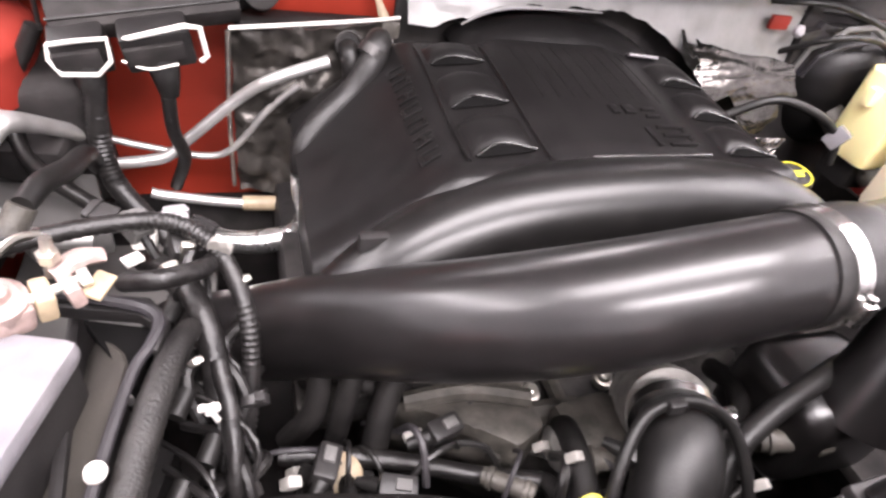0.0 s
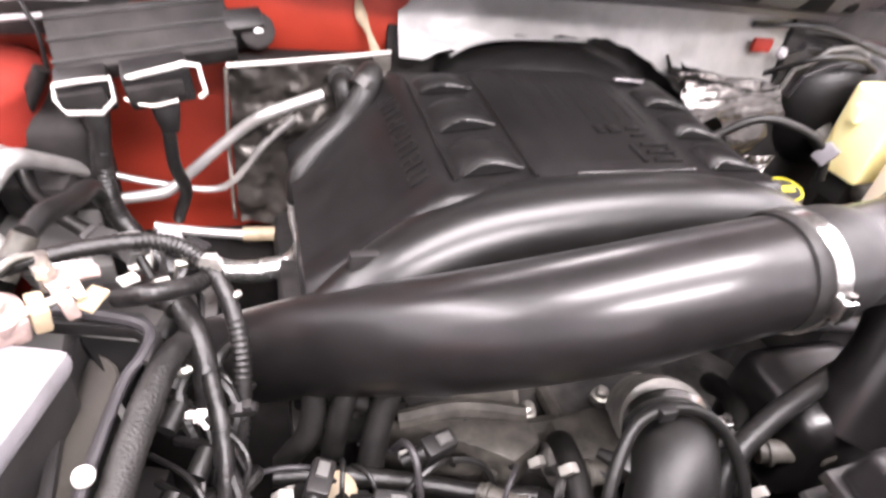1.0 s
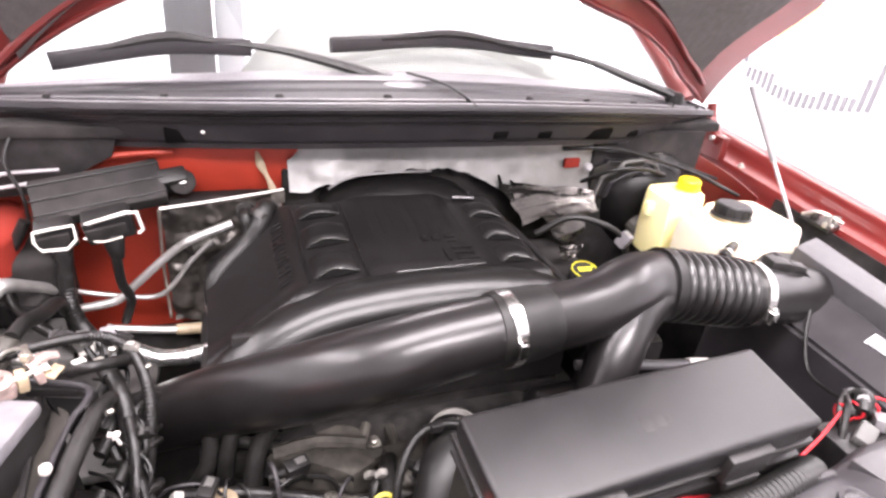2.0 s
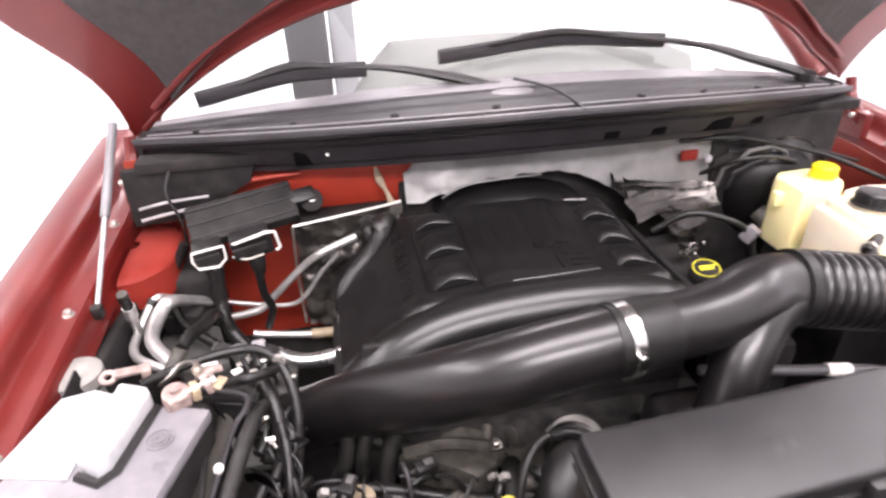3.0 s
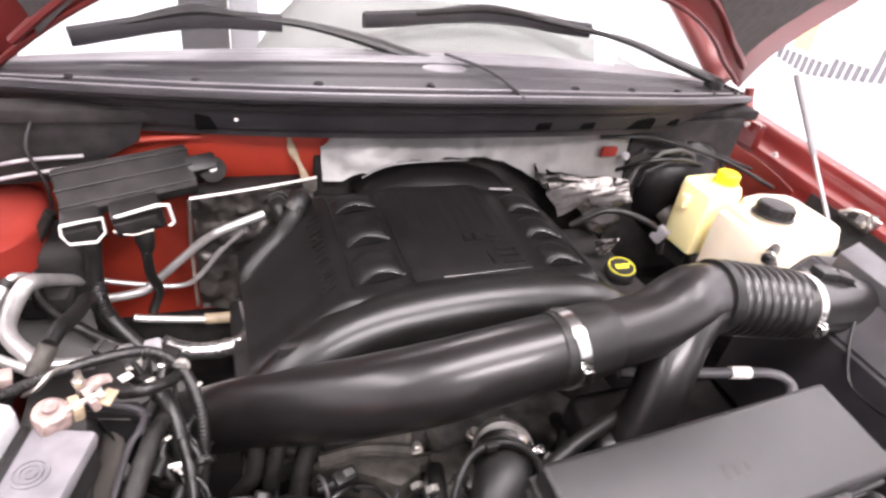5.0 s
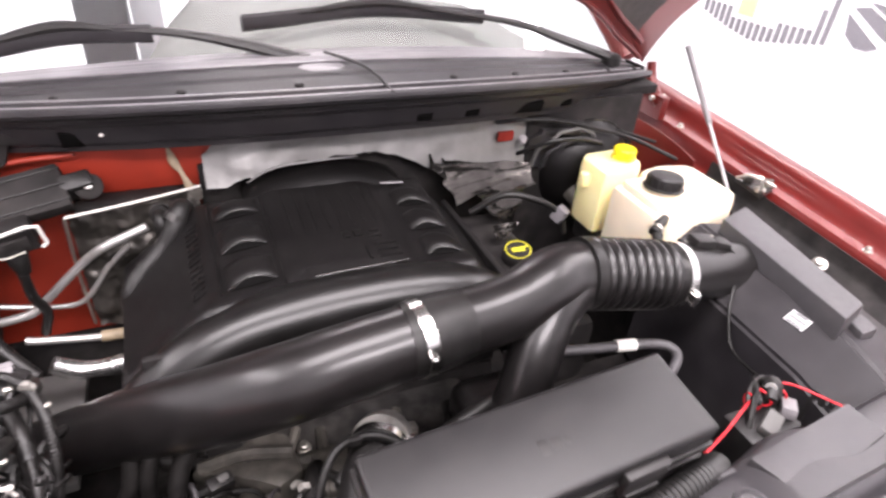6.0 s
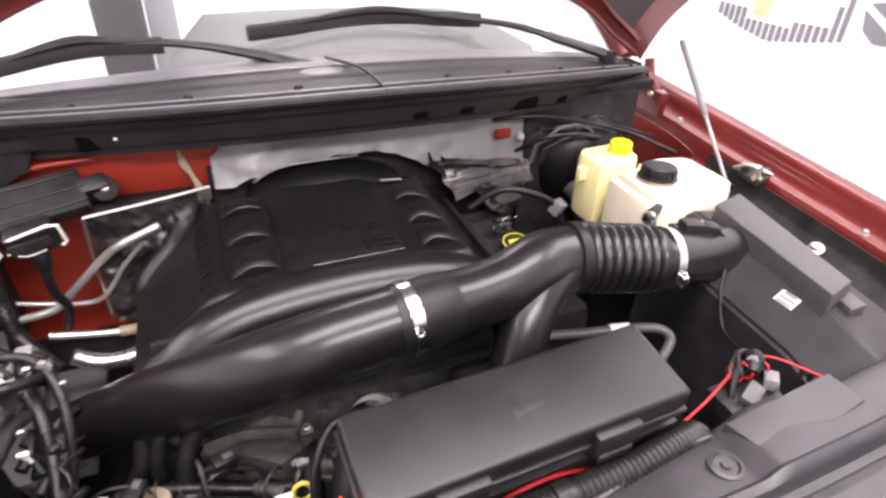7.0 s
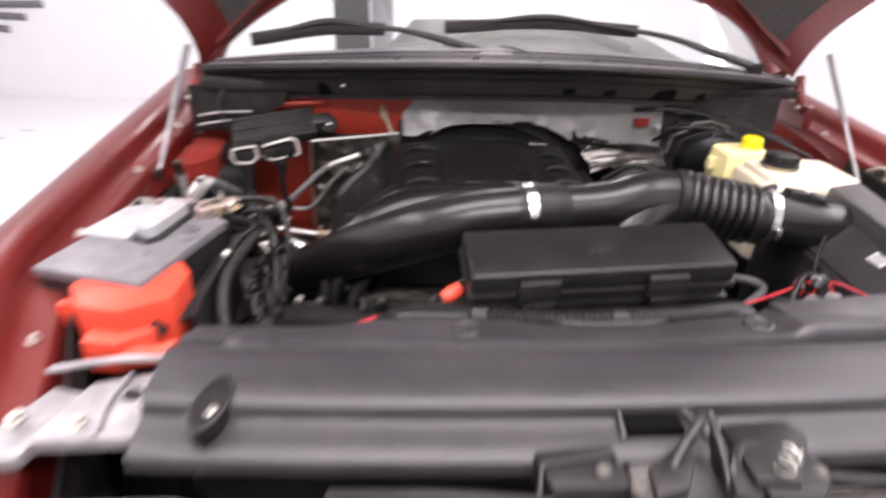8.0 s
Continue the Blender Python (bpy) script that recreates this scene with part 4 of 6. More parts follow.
def intake():
    ob = base("intake_tube", (-0.08, -0.01, 1.05), "black moulded plastic air intake tube with bellows", "intake tube")
    part("front_tube", sweep([(-0.575, 0.205, 0.860), (-0.50, 0.150, 0.922), (-0.42, 0.098, 0.983), (-0.33, 0.035, 1.046), (-0.24, -0.008, 1.098), (-0.16, -0.022, 1.126), (-0.075, -0.020, 1.136)],
                             [0.046, 0.048, 0.0500, 0.0515, 0.0505, 0.048, 0.0470], n=40, sub=10), TUBE, ob)
    part("mould_seam", sweep([(-0.30, -0.016, 1.085), (-0.22, -0.046, 1.125), (-0.14, -0.056, 1.150)], 0.0012, n=5), TUBE, ob)
    part("cuff", sweep([(-0.092, -0.0205, 1.1355), (-0.070, -0.020, 1.136), (-0.054, -0.018, 1.136), (-0.028, -0.014, 1.136), (-0.006, -0.009, 1.134)], [0.0485, 0.0495, 0.0495, 0.0490, 0.0465], n=40, sub=4), RUBBER, ob)
    band_clamp(ob, (-0.074, -0.020, 1.136), (1, 0.10, 0.05), 0.0500, 0.016, (0, -1, 0.15))
    part("elbow", sweep([(-0.03, -0.013, 1.136), (0.03, -0.008, 1.136), (0.085, -0.001, 1.141), (0.130, 0.012, 1.147), (0.170, 0.026, 1.146), (0.215, 0.031, 1.140)],
                        [0.0455, 0.0455, 0.046, 0.049, 0.050, 0.050], n=40, sub=10), TUBE, ob)
    part("branch", sweep([(0.212, 0.030, 1.139), (0.170, 0.019, 1.132), (0.130, -0.008, 1.116), (0.100, -0.038, 1.084), (0.080, -0.058, 1.037), (0.066, -0.070, 0.970)], [0.0485, 0.0485, 0.0445, 0.0390, 0.0380, 0.046], n=36, sub=10), TUBE, ob)
    part("branch_chamber", box((0.14, 0.12, 0.12), (0.07, -0.03, 0.93), 0.03, seg=4), TUBE, ob)
    pts = [(0.205 + 0.168 * t, 0.031 - 0.013 * t, 1.142 - 0.030 * t) for t in np.linspace(0, 1, 97)]
    rad = [0.0485 + 0.0085 * abs(math.sin(math.pi * min(1, max(0, (i - 8) / 80)) * 8)) ** 0.7 for i in range(97)]
    part("bellows", sweep(pts, rad, n=40, smooth=False), TUBE, ob, "ribbed black rubber bellows")
    part("bellows_collar", sweep([(0.203, 0.031, 1.142), (0.219, 0.030, 1.140)], 0.0555, n=36, smooth=False), RUBBER, ob)
    band_clamp(ob, (0.381, 0.0175, 1.111), (1, -0.06, -0.17), 0.0525, 0.015, (0, -1, -0.1))
    part("sensor_tube", sweep([(0.368, 0.018, 1.112), (0.42, 0.020, 1.102), (0.48, 0.024, 1.090), (0.540, 0.028, 1.080)], [0.049, 0.046, 0.046, 0.052], n=36, sub=6), TUBE, ob)
    part("sensor_pad", box((0.075, 0.045, 0.014), (0.462, 0.040, 1.133), 0.004, pose(0, 0, 0, 0, 7, -8)), BLACK, ob)
    s = part("flow_sensor", box((0.040, 0.028, 0.020), (0.455, 0.040, 1.146), 0.004, pose(0, 0, 0, 0, 7, -8)), BLACK, ob)
    part("sensor_plug", box((0.026, 0.024, 0.016), (0.490, 0.030, 1.142), 0.004, pose(0, 0, 0, 0, 10, -25)), BLACK, s)
    for dx in (-0.028, 0.030):
        part("sensor_screw", lathe([(0.005, 0), (0.005, 0.003), (0.003, 0.004)], (0.462 + dx, 0.052, 1.140), n=10), BOLT, s)
    return ob


intake()
hose("sensor_cable", [(0.498, 0.026, 1.143), (0.510, 0.0, 1.115), (0.470, -0.045, 1.06), (0.452, -0.085, 1.02), (0.43, -0.14, 1.03), (0.40, -0.19, 1.06), (0.37, -0.225, 1.09)], 0.0028, RUBBER, "thin black sensor cable beside the filter box", "cable", n=7)


def air_box():
    ob = base("air_filter_box", (0.58, -0.05, 0.70), "black plastic air filter box with a raised lid bar", "air filter box")
    # body drawn along y, with a sloping inner face
    sec = [(0.462, 0.80), (0.472, 1.055), (0.545, 1.112), (0.700, 1.085), (0.722, 1.050), (0.730, 0.80)]
    bm = bmesh.new()
    rings = []
    for y, k in ((0.135, 0.94), (0.120, 1.0), (-0.20, 0.985), (-0.335, 0.93), (-0.352, 0.88)):
        rings.append([bm.verts.new((x - 0.10 * ramp(-y, 0.05, 0.36) * (0.4 + 0.6 * (x > 0.6)), y, 0.70 + (z - 0.70) * k)) for x, z in sec])
    for a, b in zip(rings, rings[1:]):
        for k in range(len(sec)):
            bm.faces.new((a[k], a[(k + 1) % len(sec)], b[(k + 1) % len(sec)], b[k]))
    bm.faces.new(rings[0])
    bm.faces.new(list(reversed(rings[-1])))
    bmesh.ops.bevel(bm, geom=bm.edges[:], offset=0.006, segments=2, affect="EDGES")
    part("body", bm, COWLD, ob)
    # Bar and step are toned lighter than the box, as if lit.
    part("lid_bar", prism([(0.556, 0.085), (0.640, 0.110), (0.575, -0.178), (0.512, -0.195)], 1.06, 1.138, 0.006), LIDTOP, ob, "raised lid bar in a grey lit tone")
    part("lid_step", prism([(0.556, -0.175), (0.592, -0.172), (0.584, -0.207), (0.548, -0.208)], 1.085, 1.112, 0.005), LIDTOP, ob)
    for k in range(9):
        t = k / 8
        part("cooling_rib", box((0.005, 0.008, 0.07), (0.448 + 0.005 * t, -0.235 - 0.012 * k, 1.020), 0.0015, pose(0, 0, 0, 0, 6, 0)), BLACK, ob)
    part("seam", sweep([(0.487, 0.12, 0.985), (0.475, -0.10, 0.985), (0.430, -0.33, 0.975)], 0.006, n=6), BLACK, ob)
    at = Vector((0.507, -0.138, 1.0912))
    m = pose(0, 0, 0, -1.6, 0, 0) @ pose(0, 0, 0, 0, -37.6, 0)
    lab = part("paper_label", box((0.022, 0.034, 0.0015), at, 0.0004, m), LABEL, ob, "white printed paper label")
    for k in range(3):
        part("print_bar", box((0.0045, 0.027 - 0.006 * (k == 2), 0.0006), at + m @ Vector((-0.008 + 0.008 * k, 0.0, 0.001)), 0, m), PRINT, lab, smooth=False)
    return ob


move(air_box(), 0.006, 0.012, 0.004)


# ---- reservoirs ----
def reservoir():
    ob = base("coolant_reservoir", (0.56, 0.26, 0.94), "cream translucent coolant bottle with a black cap", "reservoir")
    part("tank", merge(prism([(0.465, 0.150), (0.500, 0.120), (0.640, 0.135), (0.715, 0.190), (0.715, 0.330), (0.640, 0.345), (0.580, 0.335), (0.560, 0.300), (0.470, 0.290)], 0.94, 1.118, 0.016)), CREAM, ob)
    part("tank_shoulder", prism([(0.480, 0.160), (0.590, 0.150), (0.610, 0.285), (0.485, 0.280)], 1.100, 1.134, 0.012), CREAM, ob)
    part("filler_neck", lathe([(0.030, 0), (0.030, 0.02)], (0.533, 0.216, 1.128), n=28), CREAM, ob)
    m = pose(0, 0, 0, -4, 3)
    c = part("cap", lathe([(0.039, 0), (0.040, 0.003), (0.035, 0.005), (0.034, 0.023), (0.031, 0.026), (0.013, 0.027)], (0.533, 0.216, 1.140), m, n=32), BLACK, ob, "black ribbed pressure cap")
    for k in range(14):
        a = 2 * math.pi * k / 14
        part("grip_rib", box((0.003, 0.004, 0.018), (0.533 + 0.0345 * math.cos(a), 0.216 + 0.0345 * math.sin(a), 1.153), 0.001, pose(0, 0, 0, 0, 0, math.degrees(a))), BLACK, c)
    part("outlet", sweep([(0.445, 0.125, 1.105), (0.462, 0.135, 1.112), (0.490, 0.150, 1.112)], 0.010, n=14), BLACK, ob)
    part("outlet_clip", lathe([(0.013, -0.004), (0.013, 0.004)], (0.452, 0.128, 1.108), turn((1, 0.5, 0.1)), n=16), BOLT, ob)
    return ob


move(reservoir(), 0.006, 0.014, 0.0)
hose("overflow_hose", [(0.450, 0.128, 1.107), (0.438, 0.112, 1.098), (0.440, 0.095, 1.07), (0.45, 0.09, 1.02)], 0.010, RUBBER, "short black hose on the coolant bottle", n=14)


def brake_fluid():
    ob = base("brake_fluid_reservoir", (0.52, 0.36, 0.96), "yellowed fluid reservoir with a bright yellow cap", "reservoir")
    part("tank", prism([(0.470, 0.312), (0.562, 0.318), (0.590, 0.345), (0.590, 0.408), (0.570, 0.420), (0.490, 0.415), (0.468, 0.395)], 0.985, 1.132, 0.012), AMBER, ob)
    part("side_tab", box((0.020, 0.018, 0.030), (0.462, 0.365, 1.095), 0.004), AMBER, ob)
    part("neck", lathe([(0.024, 0), (0.024, 0.014)], (0.550, 0.361, 1.128), n=24), AMBER, ob)
    part("cap", lathe([(0.026, 0), (0.026, 0.003), (0.024, 0.004), (0.024, 0.019), (0.021, 0.022), (0.010, 0.022)], (0.550, 0.361, 1.138), n=28), YELLOW, ob, "bright yellow screw cap")
    part("foot", box((0.07, 0.07, 0.06), (0.52, 0.365, 0.965), 0.01), BLACK, ob)
    return ob


move(brake_fluid(), 0.004, 0.013, 0.0)


def booster():
    ob = base("brake_booster", (0.42, 0.50, 1.03), "black round brake booster on the firewall", "brake booster")
    part("shell", lathe([(0.125, 0), (0.128, 0.02), (0.120, 0.05), (0.085, 0.085), (0.05, 0.10), (0.03, 0.105)], (0.52, 0.545, 1.060), turn((0, -1, 0)), n=36), COVER, ob)
    part("rim", lathe([(0.130, -0.006), (0.134, -0.002), (0.134, 0.006), (0.130, 0.010)], (0.52, 0.530, 1.060), turn((0, -1, 0)), n=36), COVER, ob)
    part("master_cylinder", sweep([(0.46, 0.45, 1.03), (0.485, 0.38, 0.99), (0.50, 0.33, 0.965)], 0.022, n=16), CASTP, ob)
    part("cover_plate", box((0.08, 0.03, 0.07), (0.335, 0.525, 1.10), 0.008), BLACK, ob)
    part("bracket", prism([(0.38, 0.49), (0.47, 0.47), (0.50, 0.50), (0.40, 0.52)], 1.155, 1.166, 0.003), BLACK, ob)
    part("cover_plate", box((0.06, 0.03, 0.09), (0.40, 0.505, 1.12), 0.006, pose(0, 0, 0, 0, 12, 8)), COWLD, ob)
    part("edge_bead", sweep([(0.52 + 0.118 * math.cos(a), 0.496, 1.060 + 0.118 * math.sin(a)) for a in np.linspace(0.2, 2.9, 16)], 0.004, n=6, sub=2), GLOSS, ob)
    # Grey lines paint the highlights along the bracket's pressed edges.
    part("bracket_highlight_line", sweep([(0.365, 0.486, 1.085), (0.372, 0.482, 1.128), (0.402, 0.476, 1.146), (0.418, 0.472, 1.166), (0.465, 0.468, 1.174), (0.500, 0.468, 1.160), (0.520, 0.47, 1.13)], 0.0052, n=8, smooth=False), DASH, ob)
    part("bracket_highlight_line", sweep([(0.385, 0.480, 1.08), (0.392, 0.474, 1.118), (0.425, 0.468, 1.138), (0.470, 0.464, 1.150)], 0.0036, n=8, smooth=False), COWLD, ob)
    part("stiffener_plate", prism([(0.350, 1.095), (0.350, 1.150), (0.385, 1.160), (0.400, 1.120), (0.385, 1.090)], -0.497, -0.488, 0.003, pose(0, 0, 0, 90)), BLACK, ob)
    return ob


move(booster(), 0.030, -0.004, 0.0)
hose("vacuum_hose", [(0.21, 0.40, 1.04), (0.27, 0.375, 1.085), (0.34, 0.350, 1.075), (0.385, 0.335, 1.045), (0.40, 0.33, 1.0)], 0.0070, RUBBER, "black vacuum hose with a grey connector", n=12)
tagged(part("hose_connector", box((0.024, 0.026, 0.034), (0.385, 0.333, 1.046), 0.005, pose(0, 0, 0, 25, 10, 30)), COWLM), "grey square hose connector on vacuum hose", "connector")
for k, (p, r) in enumerate((([(0.30, 0.50, 1.19), (0.40, 0.47, 1.20), (0.52, 0.46, 1.175), (0.64, 0.45, 1.14), (0.74, 0.40, 1.10)], 0.0045), ([(0.33, 0.52, 1.17), (0.45, 0.49, 1.185), (0.58, 0.49, 1.16), (0.72, 0.46, 1.12)], 0.0038),
                            ([(0.36, 0.50, 1.11), (0.40, 0.44, 1.16), (0.47, 0.43, 1.165), (0.55, 0.45, 1.14)], 0.005))):
    hose("brake_line", p, r, RUBBER, "dark line along the firewall to the fender", "cable", n=8)


# ---- firewall foil ----
def foil():
    def fn(u, v):
        x = -0.285 + 0.665 * u
        top = 1.228 - 0.010 * ramp(u, 0.6, 1.0) - 0.050 * (1 - ramp(u, 0.0, 0.07))
        bot = 1.124 + 0.015 * ramp(u, 0.02, 0.12) + 0.022 * ramp(u, 0.12, 0.21) - 0.125 * ramp(u, 0.45, 0.9)
        bot += 0.006 * noise.noise((x * 30, 3.0, 0)) + 0.003 * noise.noise((x * 90, 1.0, 0))
        z = bot + (top - bot) * v
        y = 0.505 - 0.030 * (1 - v) ** 2 - 0.006 * math.sin(u * 9 + v * 2) * (1 - v)
        y += 0.004 * noise.noise((x * 22, z * 40, 0)) * (1.2 - v)
        return (x, y, z)
    ob = base("heat_shield", (0.04, 0.505, 1.05), "crinkled silver heat shield foil on the firewall", "heat shield")
    part("foil_sheet", sheet(fn, 120, 18, 0.0012), FOIL, ob)
    for x, z in ((-0.19, 1.165), (0.02, 1.168), (0.22, 1.160)):
        part("foil_dimple", lathe([(0.008, 0), (0.007, 0.002), (0.003, 0.003)], (x, 0.503, z), turn((0, -1, 0.1)), n=14), FOIL, ob)

    def crumple(u, v):
        v *= 0.86 + 0.30 * noise.noise((u * 2.6, 4.0, 1.0)) - 0.25 * ramp(u, 0.7, 1.0)
        w = v * 5.0 + u * 2.2
        fold = (0.007 * noise.noise((u * 1.2, w * 1.5, 2.0)) + 0.005 * noise.noise((u * 2.0, w * 4.2, 7.0))) * math.sqrt(math.sin(math.pi * (0.02 + 0.90 * min(1.0, max(0.0, v)))))
        return (0.145 + 0.235 * u + 0.05 * v * (1 - u) + 0.016 * noise.noise((v * 5.0, u * 2.0, 9.0)), 0.470 - 0.065 * v + 2.0 * fold, 1.128 - 0.100 * v - 0.025 * u + 1.6 * fold + 0.012 * math.sin(math.pi * v))
    part("crumpled_end", sheet(crumple, 44, 60, 0.001), FOILD, ob, "crumpled dark foil end")
    part("folded_lip", sweep([(-0.215, 0.472, 1.130), (-0.185, 0.470, 1.148), (-0.150, 0.469, 1.158), (-0.09, 0.470, 1.160), (-0.01, 0.471, 1.160)], [0.0015, 0.0025, 0.0032, 0.0022, 0.0012], n=8), FOIL, ob)
    tagged(part("foil_wrap", sheet(lambda u, v: (0.232 + 0.04 * u * (0.5 + v) + 0.006 * noise.noise((u * 9, v * 9, 1)), 0.318 + 0.022 * v, 1.018 + 0.022 * v + 0.014 * noise.noise((u * 8, v * 6, 3))), 8, 8, 0.001), FOILD, smooth=False), "small bright scrap of foil by the oil filler", "foil wrap")


foil()


# ---- firewall side: module, connectors, pipes ----
def control_module():
    ob = base("control_module", (-0.58, 0.48, 1.08), "black control module with two levered connectors", "control module")
    m = pose(0, 0, 0, 38, -7, 10)
    at = Vector((-0.606, 0.476, 1.136))
    part("case", box((0.198, 0.080, 0.032), at, 0.007, m), DARK, ob)
    for k in range(3):
        part("case_rib", box((0.200, 0.003, 0.003), at + m @ Vector((0, -0.028 + 0.028 * k, 0.0175)), 0.001, m), BLACK, ob)
    ear = Vector((-0.478, 0.490, 1.146))
    part("ear_arm", box((0.07, 0.03, 0.05), (-0.505, 0.500, 1.142), 0.006, m), BLACK, ob)
    part("mount_ear", lathe([(0.022, -0.02), (0.022, 0.003), (0.018, 0.005)], ear, turn((0.1, -1, 0.5)), n=20), DARK, ob)
    part("ear_bolt", lathe([(0.007, 0.004), (0.007, 0.008), (0.004, 0.010)], ear, turn((0.1, -1, 0.5)), n=12), STEEL, ob)
    for x0, x1, z0, z1 in ((-0.695, -0.640, 1.078, 1.110), (-0.628, -0.556, 1.088, 1.122)):
        xm, zm, w = (x0 + x1) / 2, (z0 + z1) / 2, x1 - x0
        c = part("connector", box((w, 0.042, 0.044), (xm, 0.422, zm), 0.006, pose(0, 0, 0, 12, -9, 8)), BLACK, ob)
        part("cable_boot", sweep([(xm + 0.004, 0.415, zm - 0.012), (xm + 0.006, 0.407, zm - 0.034), (xm + 0.008, 0.405, zm - 0.056)], [0.018, 0.015, 0.010], n=12), RUBBER, c)
        part("socket_rim", box((w * 0.85, 0.010, 0.022), (xm, 0.400, zm - 0.004), 0.003, pose(0, 0, 0, 12, -9, 8)), DARK, c)
    part("lever", sweep([(-0.693, 0.398, 1.106), (-0.668, 0.394, 1.113), (-0.637, 0.398, 1.116), (-0.636, 0.396, 1.092), (-0.650, 0.394, 1.077), (-0.685, 0.394, 1.076), (-0.695, 0.398, 1.090), (-0.693, 0.398, 1.106)], 0.0026, n=8, smooth=False), WHITE, ob, "white plastic locking lever")
    part("lever", sweep([(-0.624, 0.400, 1.114), (-0.610, 0.394, 1.121), (-0.560, 0.394, 1.136), (-0.545, 0.398, 1.133), (-0.540, 0.402, 1.100), (-0.547, 0.402, 1.094)], 0.0029, n=8, smooth=False), WHITE, ob, "white plastic locking lever")
    part("lever", sweep([(-0.626, 0.398, 1.092), (-0.600, 0.394, 1.086), (-0.570, 0.396, 1.092)], 0.0018, n=6), BOLT, ob)
    return ob


move(control_module(), 0.011, 0.003, 0.0)
hose("harness", [(-0.648, 0.408, 1.060), (-0.652, 0.402, 1.020), (-0.652, 0.394, 0.982), (-0.642, 0.376, 0.952), (-0.615, 0.350, 0.925), (-0.585, 0.325, 0.900)], [0.0115, 0.0115, 0.0115, 0.0120, 0.0115, 0.0110], LOOM, "thick corrugated wiring harness below the module", "harness", n=14, sub=12, groove=lambda i: 1.0 + 0.10 * (i % 2))
hose("harness", [(-0.575, 0.405, 1.05), (-0.575, 0.410, 1.00), (-0.568, 0.425, 0.955), (-0.585, 0.44, 0.90)], 0.008, LOOM, "thin taped wiring harness below the module", "harness", n=12)
hose("harness", [(-0.700, 0.44, 1.11), (-0.735, 0.43, 1.04), (-0.725, 0.38, 0.985), (-0.66, 0.33, 0.955), (-0.60, 0.30, 0.93)], 0.009, LOOM, "taped wiring branch beside the fender", "harness", n=12)


def heater_box():
    ob = base("heater_case", (-0.40, 0.49, 0.85), "dark foil-wrapped heater case with a pale top flange", "heater case")

    def fn(u, v):
        x = -0.505 + 0.205 * u
        return (x, 0.470 + 0.018 * u - 0.018 * math.sin(math.pi * u) - 0.010 * v + 0.012 * noise.noise((u * 6, v * 7, 1)) + 0.005 * noise.noise((u * 16, v * 18, 4)), 1.112 - 0.235 * v + 0.012 * u)
    part("wrapped_face", sheet(fn, 44, 50, 0.003), FOILH, ob)
    part("core", box((0.20, 0.05, 0.24), (-0.40, 0.515, 0.99), 0.008), DARK, ob)
    part("top_flange", sweep([(-0.506, 0.448, 1.116), (-0.42, 0.458, 1.122), (-0.335, 0.475, 1.126), (-0.295, 0.485, 1.128)], 0.0025, n=6), WHITE, ob)
    part("side_flange", sweep([(-0.507, 0.450, 1.112), (-0.512, 0.456, 1.00), (-0.512, 0.46, 0.885)], 0.003, n=6), BOLT, ob)
    for x in (-0.365, -0.325):
        part("hose_stub", lathe([(0.017, -0.02), (0.0165, 0.010), (0.0150, 0.014), (0.008, 0.014)], (x, 0.455, 1.098), turn((-0.2, -0.8, 0.5)), n=18), GRIMY, ob)
        part("stub_ring", lathe([(0.0168, -0.002), (0.0178, -0.002), (0.0178, 0.002), (0.0168, 0.002)], (x, 0.449, 1.103), turn((-0.2, -0.8, 0.5)), n=20, ring=True), LATCHM, ob)
    return ob


heater_box()
heat_a = hose("heater_hose", [(-0.325, 0.455, 1.105), (-0.334, 0.425, 1.118), (-0.345, 0.405, 1.098), (-0.368, 0.392, 1.068), (-0.405, 0.372, 1.040), (-0.428, 0.355, 1.015), (-0.431, 0.345, 0.985)], [0.0145, 0.0165, 0.0172, 0.0160, 0.0155, 0.0148, 0.0138], RUBBER, "black bent heater hose beside the engine cover", n=18)
hose("heater_hose", [(-0.367, 0.446, 1.100), (-0.366, 0.428, 1.098), (-0.362, 0.424, 1.075), (-0.358, 0.44, 1.05)], 0.013, RUBBER, "short black heater hose at the firewall", n=16)
hose("coolant_pipe", [(-0.431, 0.345, 0.985), (-0.428, 0.345, 0.955), (-0.424, 0.345, 0.922), (-0.430, 0.345, 0.895), (-0.448, 0.345, 0.884), (-0.478, 0.345, 0.876), (-0.510, 0.345, 0.877), (-0.538, 0.345, 0.884), (-0.566, 0.345, 0.905)], [0.0140, 0.0150, 0.0145, 0.0165, 0.0145, 0.0165, 0.0148, 0.0165, 0.0140], FOILPIPE, "bright foil-wrapped coolant pipe elbow", "pipe", n=16)
hose("refrigerant_pipe", [(-0.650, 0.440, 0.936), (-0.612, 0.440, 0.941), (-0.588, 0.441, 0.948), (-0.560, 0.446, 0.972), (-0.495, 0.445, 1.032), (-0.455, 0.435, 1.062), (-0.39, 0.440, 1.085)], 0.0076, ALU, "aluminium refrigerant pipe along the firewall", "pipe", n=14)
hose("refrigerant_pipe", [(-0.665, 0.462, 0.962), (-0.618, 0.462, 0.948), (-0.545, 0.464, 0.932), (-0.508, 0.458, 0.950), (-0.465, 0.450, 1.010), (-0.425, 0.446, 1.050)], 0.0048, ALU, "thin aluminium refrigerant pipe along the firewall", "pipe", n=10)
hose("liquid_line", [(-0.615, 0.428, 0.899), (-0.595, 0.428, 0.893), (-0.508, 0.428, 0.878), (-0.436, 0.425, 0.877), (-0.415, 0.420, 0.876)], 0.0068, ALU, "thin bright liquid line with an ivory sleeve", "pipe", n=12)
